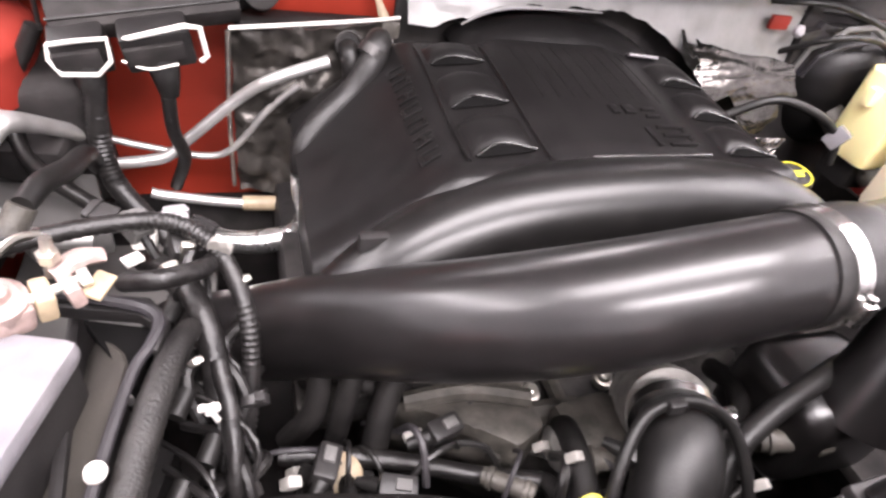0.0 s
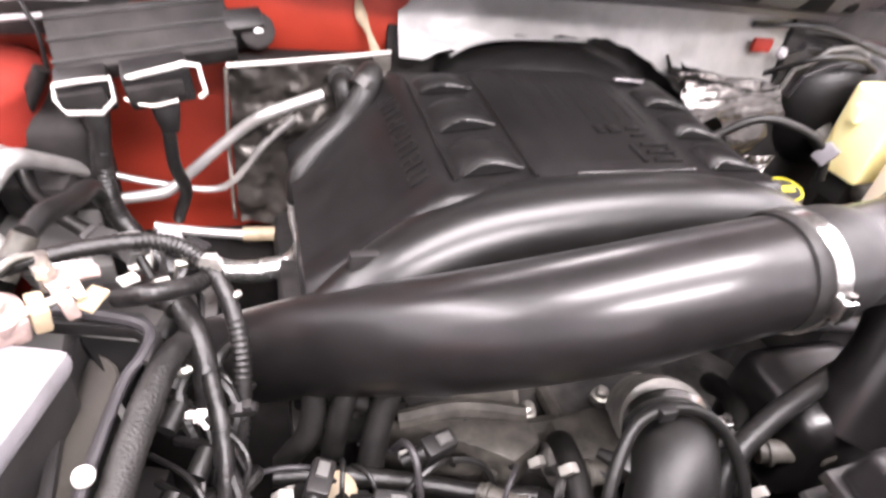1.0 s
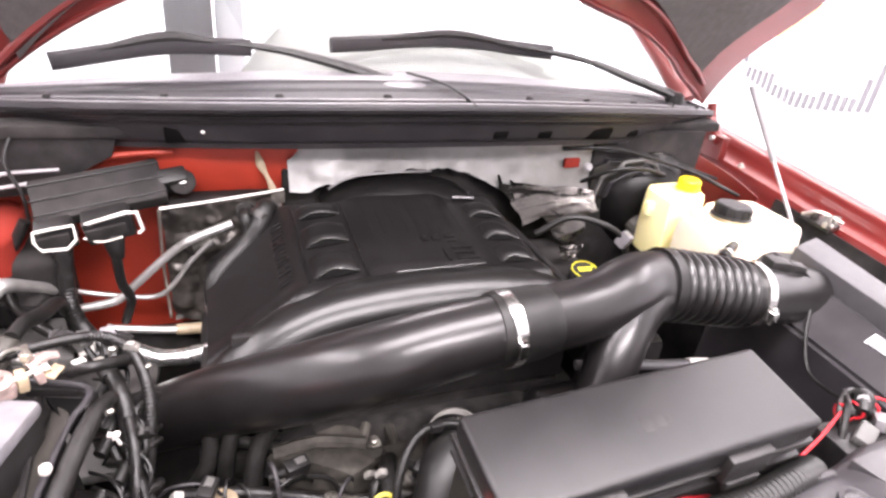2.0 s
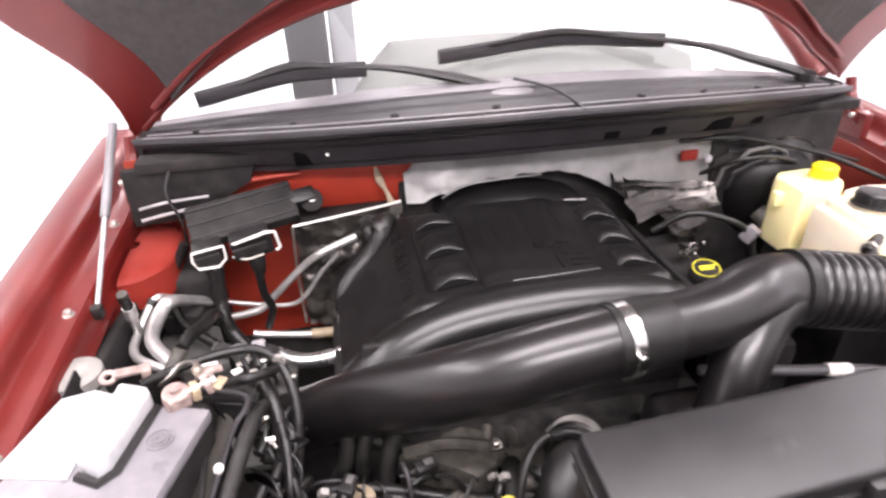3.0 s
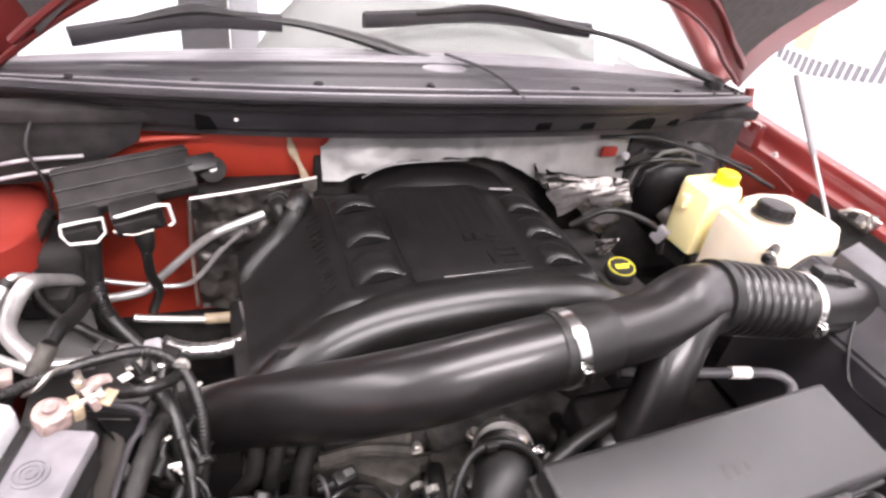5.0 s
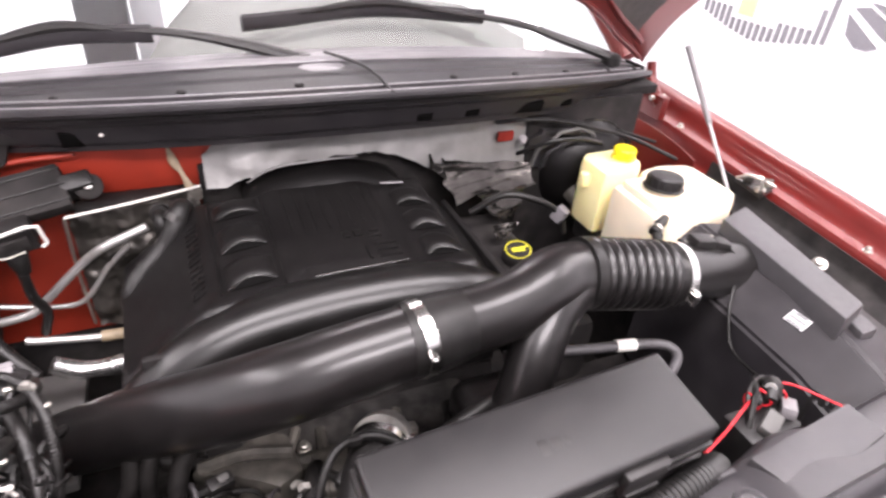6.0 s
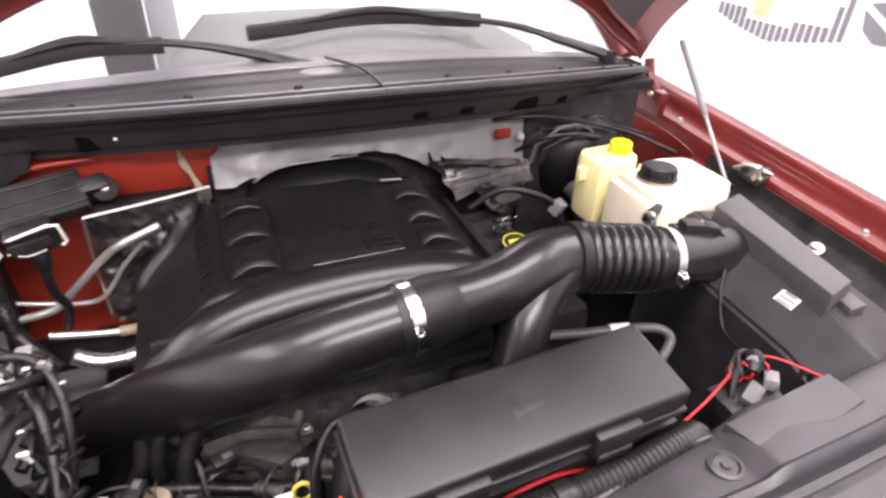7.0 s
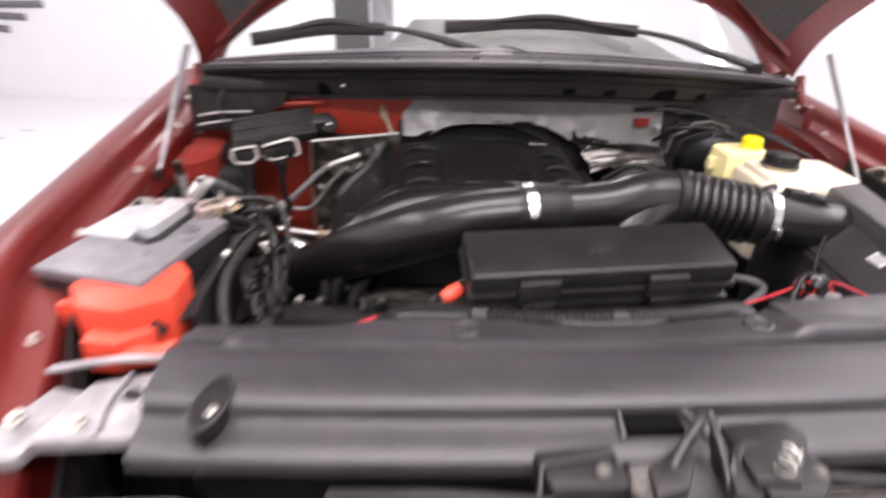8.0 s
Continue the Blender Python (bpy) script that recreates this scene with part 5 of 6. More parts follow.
tagged(part("pipe_sleeve", sweep([(-0.502, 0.428, 0.8775), (-0.448, 0.4255, 0.877)], 0.0105, n=14, smooth=False), IVORY), "ivory plastic sleeve on the liquid line", "sleeve")
hose("suction_pipe", [(-0.690, 0.190, 1.032), (-0.702, 0.205, 1.035), (-0.724, 0.235, 1.034), (-0.737, 0.265, 1.035), (-0.738, 0.305, 1.037), (-0.731, 0.335, 1.044), (-0.721, 0.350, 1.046), (-0.703, 0.390, 1.019), (-0.678, 0.440, 0.978)], [0.0105, 0.0108, 0.0112, 0.0115, 0.0118, 0.0125, 0.0115, 0.0095, 0.0095], ALU, "thick bent aluminium suction pipe beside the battery", "pipe", n=16)
hose("suction_pipe", [(-0.690, 0.178, 1.028), (-0.747, 0.225, 1.022), (-0.766, 0.255, 1.020), (-0.770, 0.285, 1.020), (-0.766, 0.315, 1.026), (-0.754, 0.339, 1.046), (-0.746, 0.347, 1.055), (-0.737, 0.355, 1.056), (-0.725, 0.385, 1.030)], [0.0072, 0.0072, 0.0074, 0.0074, 0.0076, 0.0072, 0.0060, 0.0050, 0.0050], ALU, "thin bent aluminium pipe beside the battery", "pipe", n=14)
tagged(part("pipe_clamp", sweep([(-0.752, 0.341, 1.049), (-0.746, 0.347, 1.056)], 0.0086, n=14, smooth=False), BLACK), "black rubber clamp on the thin pipe", "clamp")
tagged(part("pipe_union", sweep([(-0.694, 0.174, 1.025), (-0.688, 0.183, 1.034), (-0.680, 0.194, 1.045), (-0.675, 0.200, 1.053)], [0.0115, 0.0125, 0.0118, 0.0118], n=16, smooth=False), CASTP), "dull grey pipe union joining the bent pipes", "fitting")
hose("rubber_hose", [(-0.675, 0.200, 1.053), (-0.667, 0.235, 1.052), (-0.660, 0.290, 1.030), (-0.658, 0.350, 1.008), (-0.662, 0.400, 0.960)], [0.0095, 0.0105, 0.0110, 0.0105, 0.0100], RUBBER, "fat black rubber hose above the pipe union", n=16)
hose("outlet_pipe", [(-0.690, 0.199, 1.022), (-0.660, 0.204, 1.012), (-0.635, 0.211, 1.004)], 0.0090, ALU, "short aluminium outlet pipe beside the union", "pipe", n=14)


tagged(part("tower_shield", box((0.130, 0.10, 0.19), (-0.722, 0.472, 0.965), 0.03, pose(0, 0, 0, 8, 0, 10), 4), DARK), "black rounded shield behind the pipes", "shield")
tagged(part("wheelhouse_liner", box((0.022, 0.300, 0.21), (-0.792, 0.330, 0.945), 0.010, pose(0, 0, 0, 0, 0, -4), 3), DARK), "black plastic wheelhouse liner beside the pipes", "liner")


tagged(part("splash_shield", prism([(-0.789, 0.387), (-0.771, 0.435), (-0.674, 0.429), (-0.641, 0.308), (-0.721, 0.297)], 0.90, 0.93, 0.006), DASH), "grey flat plastic splash shield below the pipes", "shield")
tagged(part("relay_box", box((0.075, 0.05, 0.05), (-0.725, 0.41, 0.97), 0.010, pose(0, 0, 0, 10, 0, -8)), DARK), "black relay box behind the bent pipes", "relay box")


def charge_port():
    ob = base("charge_port", (-0.768, 0.30, 1.02), "aluminium service port with a black dust cap", "valve")
    part("stem", sweep([(-0.769, 0.300, 1.022), (-0.764, 0.290, 1.052), (-0.762, 0.281, 1.073)], 0.0065, n=14, smooth=False), ALU, ob)
    part("collar", sweep([(-0.762, 0.282, 1.070), (-0.760, 0.275, 1.085), (-0.758, 0.270, 1.096)], 0.0100, n=14, smooth=False), ALU, ob)
    part("dust_cap", sweep([(-0.758, 0.270, 1.096), (-0.757, 0.262, 1.116), (-0.755, 0.258, 1.124)], 0.0085, n=14, smooth=False), BLACK, ob)
    part("cap_top", sweep([(-0.755, 0.258, 1.124), (-0.7545, 0.2565, 1.129)], 0.0078, n=14, smooth=False), CASTP, ob, "pale cap top")


charge_port()


def tag_strap():
    ob = base("tag_strap", (-0.33, 0.50, 1.10), "beige tag strap hanging on the red firewall", "strap")
    part("strip", sweep([(-0.338, 0.522, 1.190), (-0.332, 0.516, 1.165), (-0.322, 0.508, 1.145), (-0.312, 0.496, 1.120)], [0.003, 0.008, 0.004, 0.008], n=8, flat=0.4), IVORY, ob)
    part("end_tab", box((0.026, 0.010, 0.024), (-0.306, 0.487, 1.112), 0.005), CASTP, ob)


tag_strap()


# ---- battery corner ----
def battery():
    ob = base("battery", (-0.704, -0.096, 0.92), "grey car battery with a white raised label cover", "battery")
    m = pose(0, 0, 0, 0, 0, -17)
    c = Vector((-0.700, -0.084, 1.005))
    part("case", box((0.174, 0.220, 0.170), c, 0.008, m), BLACK, ob)
    part("top", box((0.178, 0.224, 0.018), c + Vector((0, 0, 0.088)), 0.007, m), BATT, ob)
    # raised cover, hooked at its front corner
    # Thin white sheet: glare on the battery's left part, put into colour.
    part("glare_sheet", prism([(-0.765, 0.050), (-0.728, 0.058), (-0.702, 0.044), (-0.716, -0.080), (-0.800, -0.060)], 1.1015, 1.1040, 0.0006), BATTW, ob, "white sheet painted as glare on the battery top")
    out = [(-0.690, 0.040), (-0.655, 0.025), (-0.648, 0.012), (-0.670, -0.080), (-0.681, -0.089), (-0.704, -0.074)]
    lid = part("label_cover", prism(out, 1.098, 1.126, 0.005), BATTW, ob, "white printed raised cover")
    for k in range(6):
        part("print_bar", box((0.018 + 0.004 * ((k * 5) % 3), 0.006, 0.0016), (-0.684 + 0.0035 * k, -0.060 + 0.015 * k, 1.1262), 0.0006, m @ pose(0, 0, 0, 0, 0, 12 * (k % 2))), BATTW, lid, smooth=False)
    # Black strip painted in for the shadow along the cover's right and front edges.
    part("cover_shadow_strip", sweep([(-0.645, 0.010, 1.104), (-0.667, -0.082, 1.104), (-0.681, -0.094, 1.104), (-0.706, -0.079, 1.104)], 0.0055, n=6, smooth=False), BLACK, lid)
    rosette = c + m @ Vector((0.053, 0.059, 0.0965))
    for r in (0.0055, 0.0105, 0.0155):
        part("vent_ring", lathe([(r, -0.001), (r, 0.0026), (r - 0.0018, 0.0026), (r - 0.0018, -0.001)], rosette, n=30, ring=True), BATT, ob)
    part("tray", box((0.215, 0.310, 0.40), c + Vector((0, 0, -0.285)), 0.01, m), BLACK, ob)
    return ob


move(battery(), -0.006, -0.008, 0.015)


def terminal():
    ob = base("battery_terminal", (-0.64, 0.05, 1.08), "dusty pink cable clamp on the battery post", "terminal")
    shift = Vector((0.006, -0.024, 0.0))
    part("clamp", box((0.034, 0.030, 0.022), (-0.645, 0.040, 1.110), 0.006, pose(0, 0, 0, 6, 8, 35)), PINK, ob).location += shift
    part("clamp_ring", lathe([(0.017, -0.010), (0.018, -0.004), (0.018, 0.006), (0.013, 0.010), (0.011, 0.010)], (-0.645, 0.042, 1.117), turn((0.1, -0.15, 1)), n=20), PINK, ob).location += shift
    part("post", lathe([(0.0085, 0), (0.0085, 0.020), (0.006, 0.022)], (-0.645, 0.042, 1.114), turn((0.1, -0.15, 1)), n=16), PINK, ob).location += shift
    part("jaw", box((0.012, 0.026, 0.020), (-0.622, 0.050, 1.112), 0.003, pose(0, 0, 0, 0, 5, 25)), IVORY, ob).location += shift
    part("jaw", box((0.010, 0.024, 0.018), (-0.606, 0.056, 1.114), 0.003, pose(0, 0, 0, 0, -8, 30)), PINK, ob).location += shift
    part("lead_crimp", sweep([(-0.618, 0.066, 1.118), (-0.604, 0.078, 1.122), (-0.590, 0.086, 1.118)], [0.008, 0.009, 0.007], n=10, flat=0.7), PINK, ob).location += shift
    part("clamp_bolt", sweep([(-0.634, 0.040, 1.118), (-0.598, 0.058, 1.122)], 0.0036, n=8, smooth=False), BOLT, ob).location += shift
    part("nut", lathe([(0.007, 0), (0.007, 0.007)], (-0.600, 0.057, 1.122), turn((0.9, 0.4, 0.1)), n=6), BOLT, ob).location += shift
    part("bolt", sweep([(-0.620, 0.070, 1.115), (-0.618, 0.074, 1.146)], 0.0042, n=8, smooth=False), BOLT, ob).location += shift
    part("nut", lathe([(0.0075, 0), (0.0075, 0.007)], (-0.619, 0.072, 1.128), n=6), BOLT, ob).location += shift
    part("side_lug", box((0.014, 0.024, 0.004), (-0.590, 0.060, 1.112), 0.0015, pose(0, 0, 0, 0, 15, -20)), IVORY, ob).location += shift
    return ob


move(terminal(), 0.010, -0.014, 0.016).scale = (0.86, 0.86, 0.86)


def strap_lug():
    ob = base("strap_lug", (-0.724, 0.087, 1.10), "pale ring lug at the back of the battery", "lug")
    part("ring", lathe([(0.011, -0.002), (0.011, 0.002), (0.005, 0.002), (0.005, -0.002)], (-0.732, 0.084, 1.108), turn((0.1, -0.3, 1)), n=20, ring=True), PINK, ob)
    part("tongue", box((0.036, 0.016, 0.005), (-0.708, 0.090, 1.109), 0.002, pose(0, 0, 0, 0, 4, 12)), PINK, ob)
    part("fold", box((0.012, 0.020, 0.014), (-0.688, 0.093, 1.104), 0.003, pose(0, 0, 0, 0, 10, 12)), PINK, ob)


strap_lug()


def terminal_boot():
    ob = base("terminal_cover", (-0.65, -0.24, 1.02), "bright red plastic positive terminal cover", "terminal cover")
    shift = Vector((0.012, 0.020, 0.0))
    part("hood", prism([(-0.735, -0.215), (-0.700, -0.165), (-0.600, -0.150), (-0.578, -0.185), (-0.580, -0.255), (-0.640, -0.290), (-0.700, -0.275)], 1.035, 1.118, 0.008), REDP, ob).location += shift
    part("skirt", prism([(-0.690, -0.255), (-0.600, -0.235), (-0.600, -0.290), (-0.640, -0.315), (-0.690, -0.305)], 1.032, 1.085, 0.012), REDP, ob).location += shift
    part("spout", sweep([(-0.640, -0.300, 1.055), (-0.595, -0.310, 1.062), (-0.565, -0.305, 1.068)], [0.016, 0.015, 0.014], n=14), REDP, ob).location += shift
    part("side_tab", box((0.030, 0.020, 0.040), (-0.735, -0.225, 1.075), 0.006), REDP, ob).location += shift
    # Dark disc on the red skirt in place of a shaded hole.
    part("shadow_hole", lathe([(0.012, 0), (0.012, 0.004), (0.008, 0.004)], (-0.602, -0.268, 1.078), turn((0.8, -0.5, 0.4)), n=14), DARK, ob).location += shift
    return ob


move(terminal_boot(), -0.035, -0.010, -0.010)


def battery_bracket():
    ob = base("battery_bracket", (-0.575, -0.05, 0.70), "black plastic battery bracket with a triangular opening", "bracket")
    part("side_plate", box((0.008, 0.300, 0.300), (-0.588, -0.085, 0.922), 0.003, pose(0, 0, 0, 0, -4, 5)), BLACK, ob)
    part("top_rail", sweep([(-0.618, 0.047, 1.098), (-0.590, 0.040, 1.096), (-0.563, 0.031, 1.094), (-0.553, 0.020, 1.092), (-0.557, 0.002, 1.090), (-0.565, -0.014, 1.088), (-0.574, -0.055, 1.083), (-0.583, -0.11, 1.077), (-0.594, -0.18, 1.071), (-0.602, -0.24, 1.065)],
                           [0.0042, 0.0042, 0.0042, 0.0042, 0.0038, 0.0036, 0.0036, 0.0036, 0.0036, 0.0036], n=8, sub=6), COWLD, ob)

    def slope(u, v):
        y = 0.030 - 0.265 * v
        x = -0.568 - 0.026 * v - 0.044 * u * (0.35 + 0.65 * ramp(v, 0.0, 0.20)) - 0.022 * (1 - ramp(v, 0.0, 0.14))
        return (x, y, 1.086 - 0.018 * v - 0.030 * u - 0.010 * (1 - ramp(v, 0.0, 0.12)))
    part("slope_plate", sheet(slope, 8, 30, 0.003), TRAY, ob, "dusty sloping tray edge")
    part("corner_gusset", prism([(-0.622, 0.056), (-0.560, 0.044), (-0.547, 0.024), (-0.552, -0.004), (-0.556, -0.002), (-0.556, 0.019), (-0.566, 0.029), (-0.620, 0.042)], 1.080, 1.091, 0.002), BLACK, ob)
    # Solid black plate; the opening's shade is put into its colour.
    part("hollow_shade", prism([(-0.602, 0.040), (-0.555, 0.026), (-0.566, -0.022)], 1.066, 1.078, 0.001), VOID, ob, "black plate painted as the shaded triangular opening")
    part("white_plug", lathe([(0.0056, 0), (0.0056, 0.006), (0.0042, 0.0075)], (-0.578, -0.078, 1.084), turn((0.3, -0.3, 1)), n=16), WHITE, ob, "small round white plug")
    return ob


battery_bracket()


def washer_neck():
    ob = base("washer_filler", (-0.83, 0.16, 0.95), "pale filler neck with a ringed cap", "filler")
    part("neck", lathe([(0.028, -0.12), (0.028, 0.0), (0.034, 0.006), (0.034, 0.012)], (-0.800, 0.140, 1.050), n=24), FILLER, ob)
    part("cap", lathe([(0.036, 0), (0.036, 0.018), (0.030, 0.022), (0.012, 0.023)], (-0.800, 0.140, 1.062), n=24), FILLER, ob)
    part("ring", lathe([(0.037, 0), (0.037, 0.004)], (-0.800, 0.140, 1.060), n=24), BLACK, ob)


washer_neck()


def relay_cover():
    ob = base("relay_cover", (-0.79, -0.02, 0.95), "black plastic relay cover beside the battery", "cover")
    part("cover", prism([(-0.86, -0.16), (-0.80, -0.17), (-0.775, 0.10), (-0.85, 0.11)], 0.96, 1.055, 0.012), BLACK, ob)
    part("bolt", lathe([(0.014, 0), (0.014, 0.004), (0.009, 0.008)], (-0.815, -0.02, 1.054), n=14), BOLT, ob)


relay_cover()

# looms that arch between the battery and the intake
hose("battery_cable", [(-0.690, 0.070, 1.100), (-0.655, 0.085, 1.104), (-0.600, 0.100, 1.108), (-0.550, 0.102, 1.108), (-0.517, 0.078, 1.100), (-0.500, 0.043, 1.072), (-0.498, 0.015, 1.035), (-0.505, -0.01, 0.99), (-0.52, -0.03, 0.93)], 0.0062, LOOM, "thin ribbed black cable arching beside the battery", "cable", n=12, sub=20, groove=lambda i: 1.0 + 0.14 * (i % 2))
hose("loom", [(-0.536, 0.030, 1.072), (-0.543, 0.004, 1.082), (-0.552, -0.030, 1.081), (-0.562, -0.075, 1.074), (-0.569, -0.12, 1.064), (-0.566, -0.17, 1.035), (-0.54, -0.215, 0.98), (-0.48, -0.24, 0.95), (-0.41, -0.26, 0.97)], [0.0075, 0.0090, 0.0098, 0.0098, 0.0100, 0.0105, 0.0105, 0.0105, 0.0105], SLEEVE, "dusty braided sleeve beside the battery", "harness", n=16, sub=14, groove=lambda i: 1.0 + 0.05 * (i % 2))
loom_b = hose("loom", [(-0.520, 0.016, 1.050), (-0.512, -0.024, 1.030), (-0.512, -0.060, 0.990), (-0.515, -0.080, 0.920)], 0.0060, LOOM, "taped loom dropping behind the battery", "harness", n=12, sub=14, groove=lambda i: 1.0 + 0.09 * (i % 2))
loom_c = hose("loom", [(-0.574, 0.116, 1.060), (-0.546, 0.081, 1.074), (-0.526, 0.036, 1.060), (-0.520, -0.004, 1.020)], 0.0095, LOOM, "black taped loom junction beside the battery", "harness", n=14)
tagged(part("wire_clip", merge(box((0.006, 0.005, 0.011), (-0.520, -0.050, 1.088), 0.0015, pose(0, 0, 0, 15, 20, 10)), box((0.010, 0.004, 0.005), (-0.523, -0.050, 1.090), 0.0015, pose(0, 0, 0, 15, 20, 10)), sweep([(-0.520, -0.050, 1.084), (-0.518, -0.048, 1.074)], 0.002, n=6)), WHITE), "small white wire clip beside the loom", "clip")
hose("battery_cable", [(-0.575, 0.05, 1.10), (-0.55, 0.035, 1.115), (-0.525, 0.06, 1.10), (-0.52, 0.11, 1.07), (-0.54, 0.17, 1.03)], 0.007, LOOM, "black battery lead over the bracket", "cable", n=12)


def junction_plug():
    ob = base("wiring_plug", (-0.555, 0.09, 1.09), "black wiring plug with white clips", "connector")
    part("shell", box((0.030, 0.026, 0.040), (-0.540, 0.085, 1.112), 0.004, pose(0, 0, 0, 20, 10, 15)), BLACK, ob)
    part("latch", box((0.010, 0.006, 0.030), (-0.540, 0.070, 1.122), 0.002, pose(0, 0, 0, 20, 10, 15)), BOLT, ob)
    part("white_clip", merge(box((0.018, 0.014, 0.012), (-0.570, 0.092, 1.120), 0.003), lathe([(0.006, 0), (0.005, 0.008)], (-0.570, 0.092, 1.124), n=12)), WHITE, ob)
    part("white_clip", box((0.014, 0.010, 0.004), (-0.578, 0.078, 1.112), 0.001, pose(0, 0, 0, 0, 0, 35)), WHITE, ob)
    return ob


move(junction_plug(), 0.0, 0.020, -0.035)

def loom_clutter():
    rnd = random.Random(7)
    for k in range(16):
        y0 = 0.10 - 0.018 * k
        x0 = -0.527 + rnd.uniform(-0.015, 0.02)
        z0 = 1.063 - 0.006 * k + rnd.uniform(-0.012, 0.012)
        pts = [(x0 - 0.03, y0 + 0.03, z0 - 0.02), (x0, y0 + rnd.uniform(-0.01, 0.01), z0), (x0 + rnd.uniform(0.0, 0.03), y0 - 0.035, z0 - 0.015), (x0 + rnd.uniform(-0.02, 0.02), y0 - 0.06, z0 - 0.08)]
        hose("wire", pts, rnd.choice((0.0022, 0.003, 0.004)), rnd.choice((LOOM, LOOM, RUBBER)), "thin black wire in the loom beside the battery", "wire", n=7, sub=5)
    for k in range(9):
        at = (-0.532 + rnd.uniform(-0.02, 0.02), 0.09 - 0.03 * k, 1.06 - 0.012 * k + rnd.uniform(-0.01, 0.01))
        tagged(part("tape_wrap", sweep([Vector(at) - Vector((0.004, 0.009, 0.0)), Vector(at) + Vector((0.004, 0.009, 0.004))], 0.0075, n=10, smooth=False), RUBBER), "glossy black tape wrap on a loom", "tape", "loom tape wraps")
    for at, s in (((-0.548, 0.055, 1.105), 0.012), ((-0.500, 0.060, 1.085), 0.009), ((-0.530, -0.015, 1.090), 0.008)):
        tagged(part("loom_clip", box((s, s * 0.6, s), at, 0.002, pose(0, 0, 0, 30, 15, 40)), BOLT), "small bright metal clip on the loom", "clip", "loom clips")


loom_clutter()
hose("ground_strap", [(-0.672, 0.085, 1.085), (-0.655, 0.070, 1.105), (-0.640, 0.085, 1.112), (-0.618, 0.100, 1.10)], 0.006, BOLT, "bright braided strap by the battery post", "strap", n=8, flat=0.5)
tagged(part("inner_liner", box((0.012, 0.36, 0.42), (0.655, 0.325, 0.66), 0.004), DARK), "black inner liner below the coolant bottle", "panel", kind="structure")
tagged(part("inner_liner", box((0.24, 0.26, 0.02), (-0.66, 0.30, 0.80), 0.006), DASH), "dark grey inner liner below the pipes", "panel", kind="structure")


# ---- front of the engine ----
def radiator_hose():
    ob = base("radiator_hose", (-0.15, -0.08, 0.80), "black upper radiator hose on a silver neck", "hose")
    part("hose", sweep([(-0.118, -0.030, 0.955), (-0.135, -0.055, 0.975), (-0.155, -0.085, 0.975), (-0.175, -0.120, 0.945), (-0.190, -0.150, 0.88), (-0.20, -0.18, 0.80)], [0.034, 0.036, 0.037, 0.037, 0.036, 0.036], n=28), RUBBER, ob)
    part("neck", sweep([(-0.100, 0.015, 0.915), (-0.117, -0.018, 0.950), (-0.126, -0.034, 0.966)], [0.040, 0.043, 0.042], n=28), CAST, ob)
    band_clamp(ob, (-0.130, -0.044, 0.970), (-0.5, -0.85, 0.2), 0.0405, 0.012, (1, -0.3, 0.3))


radiator_hose()
vent_a = hose("vent_hose", [(-0.235, -0.125, 0.93), (-0.222, -0.090, 0.985), (-0.190, -0.060, 1.018), (-0.145, -0.060, 1.025), (-0.110, -0.080, 1.005), (-0.100, -0.120, 0.965), (-0.105, -0.165, 0.90)], 0.0055, RUBBER, "thin black hose looping over the radiator hose", n=12)
hose("crossover_pipe", [(0.07, -0.03, 1.0), (0.031, -0.042, 0.998), (-0.04, -0.063, 0.99), (-0.09, -0.084, 0.975), (-0.12, -0.11, 0.94)], 0.011, RUBBER, "black pipe running down from the intake", "pipe", n=14)
hose("sensor_wire", [(-0.287, 0.044, 0.935), (-0.298, 0.036, 0.914), (-0.313, 0.028, 0.898), (-0.333, 0.023, 0.888), (-0.352, 0.028, 0.888), (-0.375, 0.041, 0.884), (-0.398, 0.055, 0.88)], 0.0026, COWLD, "thin dark sensor wire with a white tag", "cable", n=8)
tagged(part("wire_tag", box((0.020, 0.009, 0.009), (-0.352, 0.028, 0.888), 0.002, pose(0, 0, 0, 0, 0, 8)), WHITE), "small white tag on the sensor wire", "tag")
hose("engine_loom", [(-0.48, 0.02, 0.90), (-0.42, 0.01, 0.900), (-0.36, -0.005, 0.895), (-0.30, -0.025, 0.89), (-0.24, -0.045, 0.895)], 0.009, LOOM, "taped wiring loom across the timing case", "harness", n=12)


def fan_shroud():
    ob = base("fan_shroud", (-0.2, -0.22, 0.60), "black plastic radiator fan shroud", "fan shroud")
    part("ring", sweep([(-0.60, -0.16, 0.925), (-0.52, -0.075, 0.945), (-0.42, -0.085, 0.955), (-0.32, -0.115, 0.955), (-0.25, -0.16, 0.95), (-0.22, -0.22, 0.94)], [0.02, 0.026, 0.028, 0.028, 0.026, 0.02], n=16), GRIMY, ob)
    part("deck", prism([(-0.56, -0.10), (-0.30, -0.13), (-0.23, -0.22), (0.45, -0.22), (0.45, -0.40), (-0.56, -0.40)], 0.90, 0.935, 0.008), DARK, ob)
    part("radiator_tank", box((1.04, 0.06, 0.45), (-0.02, -0.40, 0.78), 0.012), BLACK, ob)
    for k in range(10):
        part("grip_rib", box((0.003, 0.05, 0.010), (-0.535 + 0.009 * k, -0.115 - 0.003 * k, 0.945), 0.001, pose(0, 0, 0, 20)), BLACK, ob)
    return ob


fan_shroud()


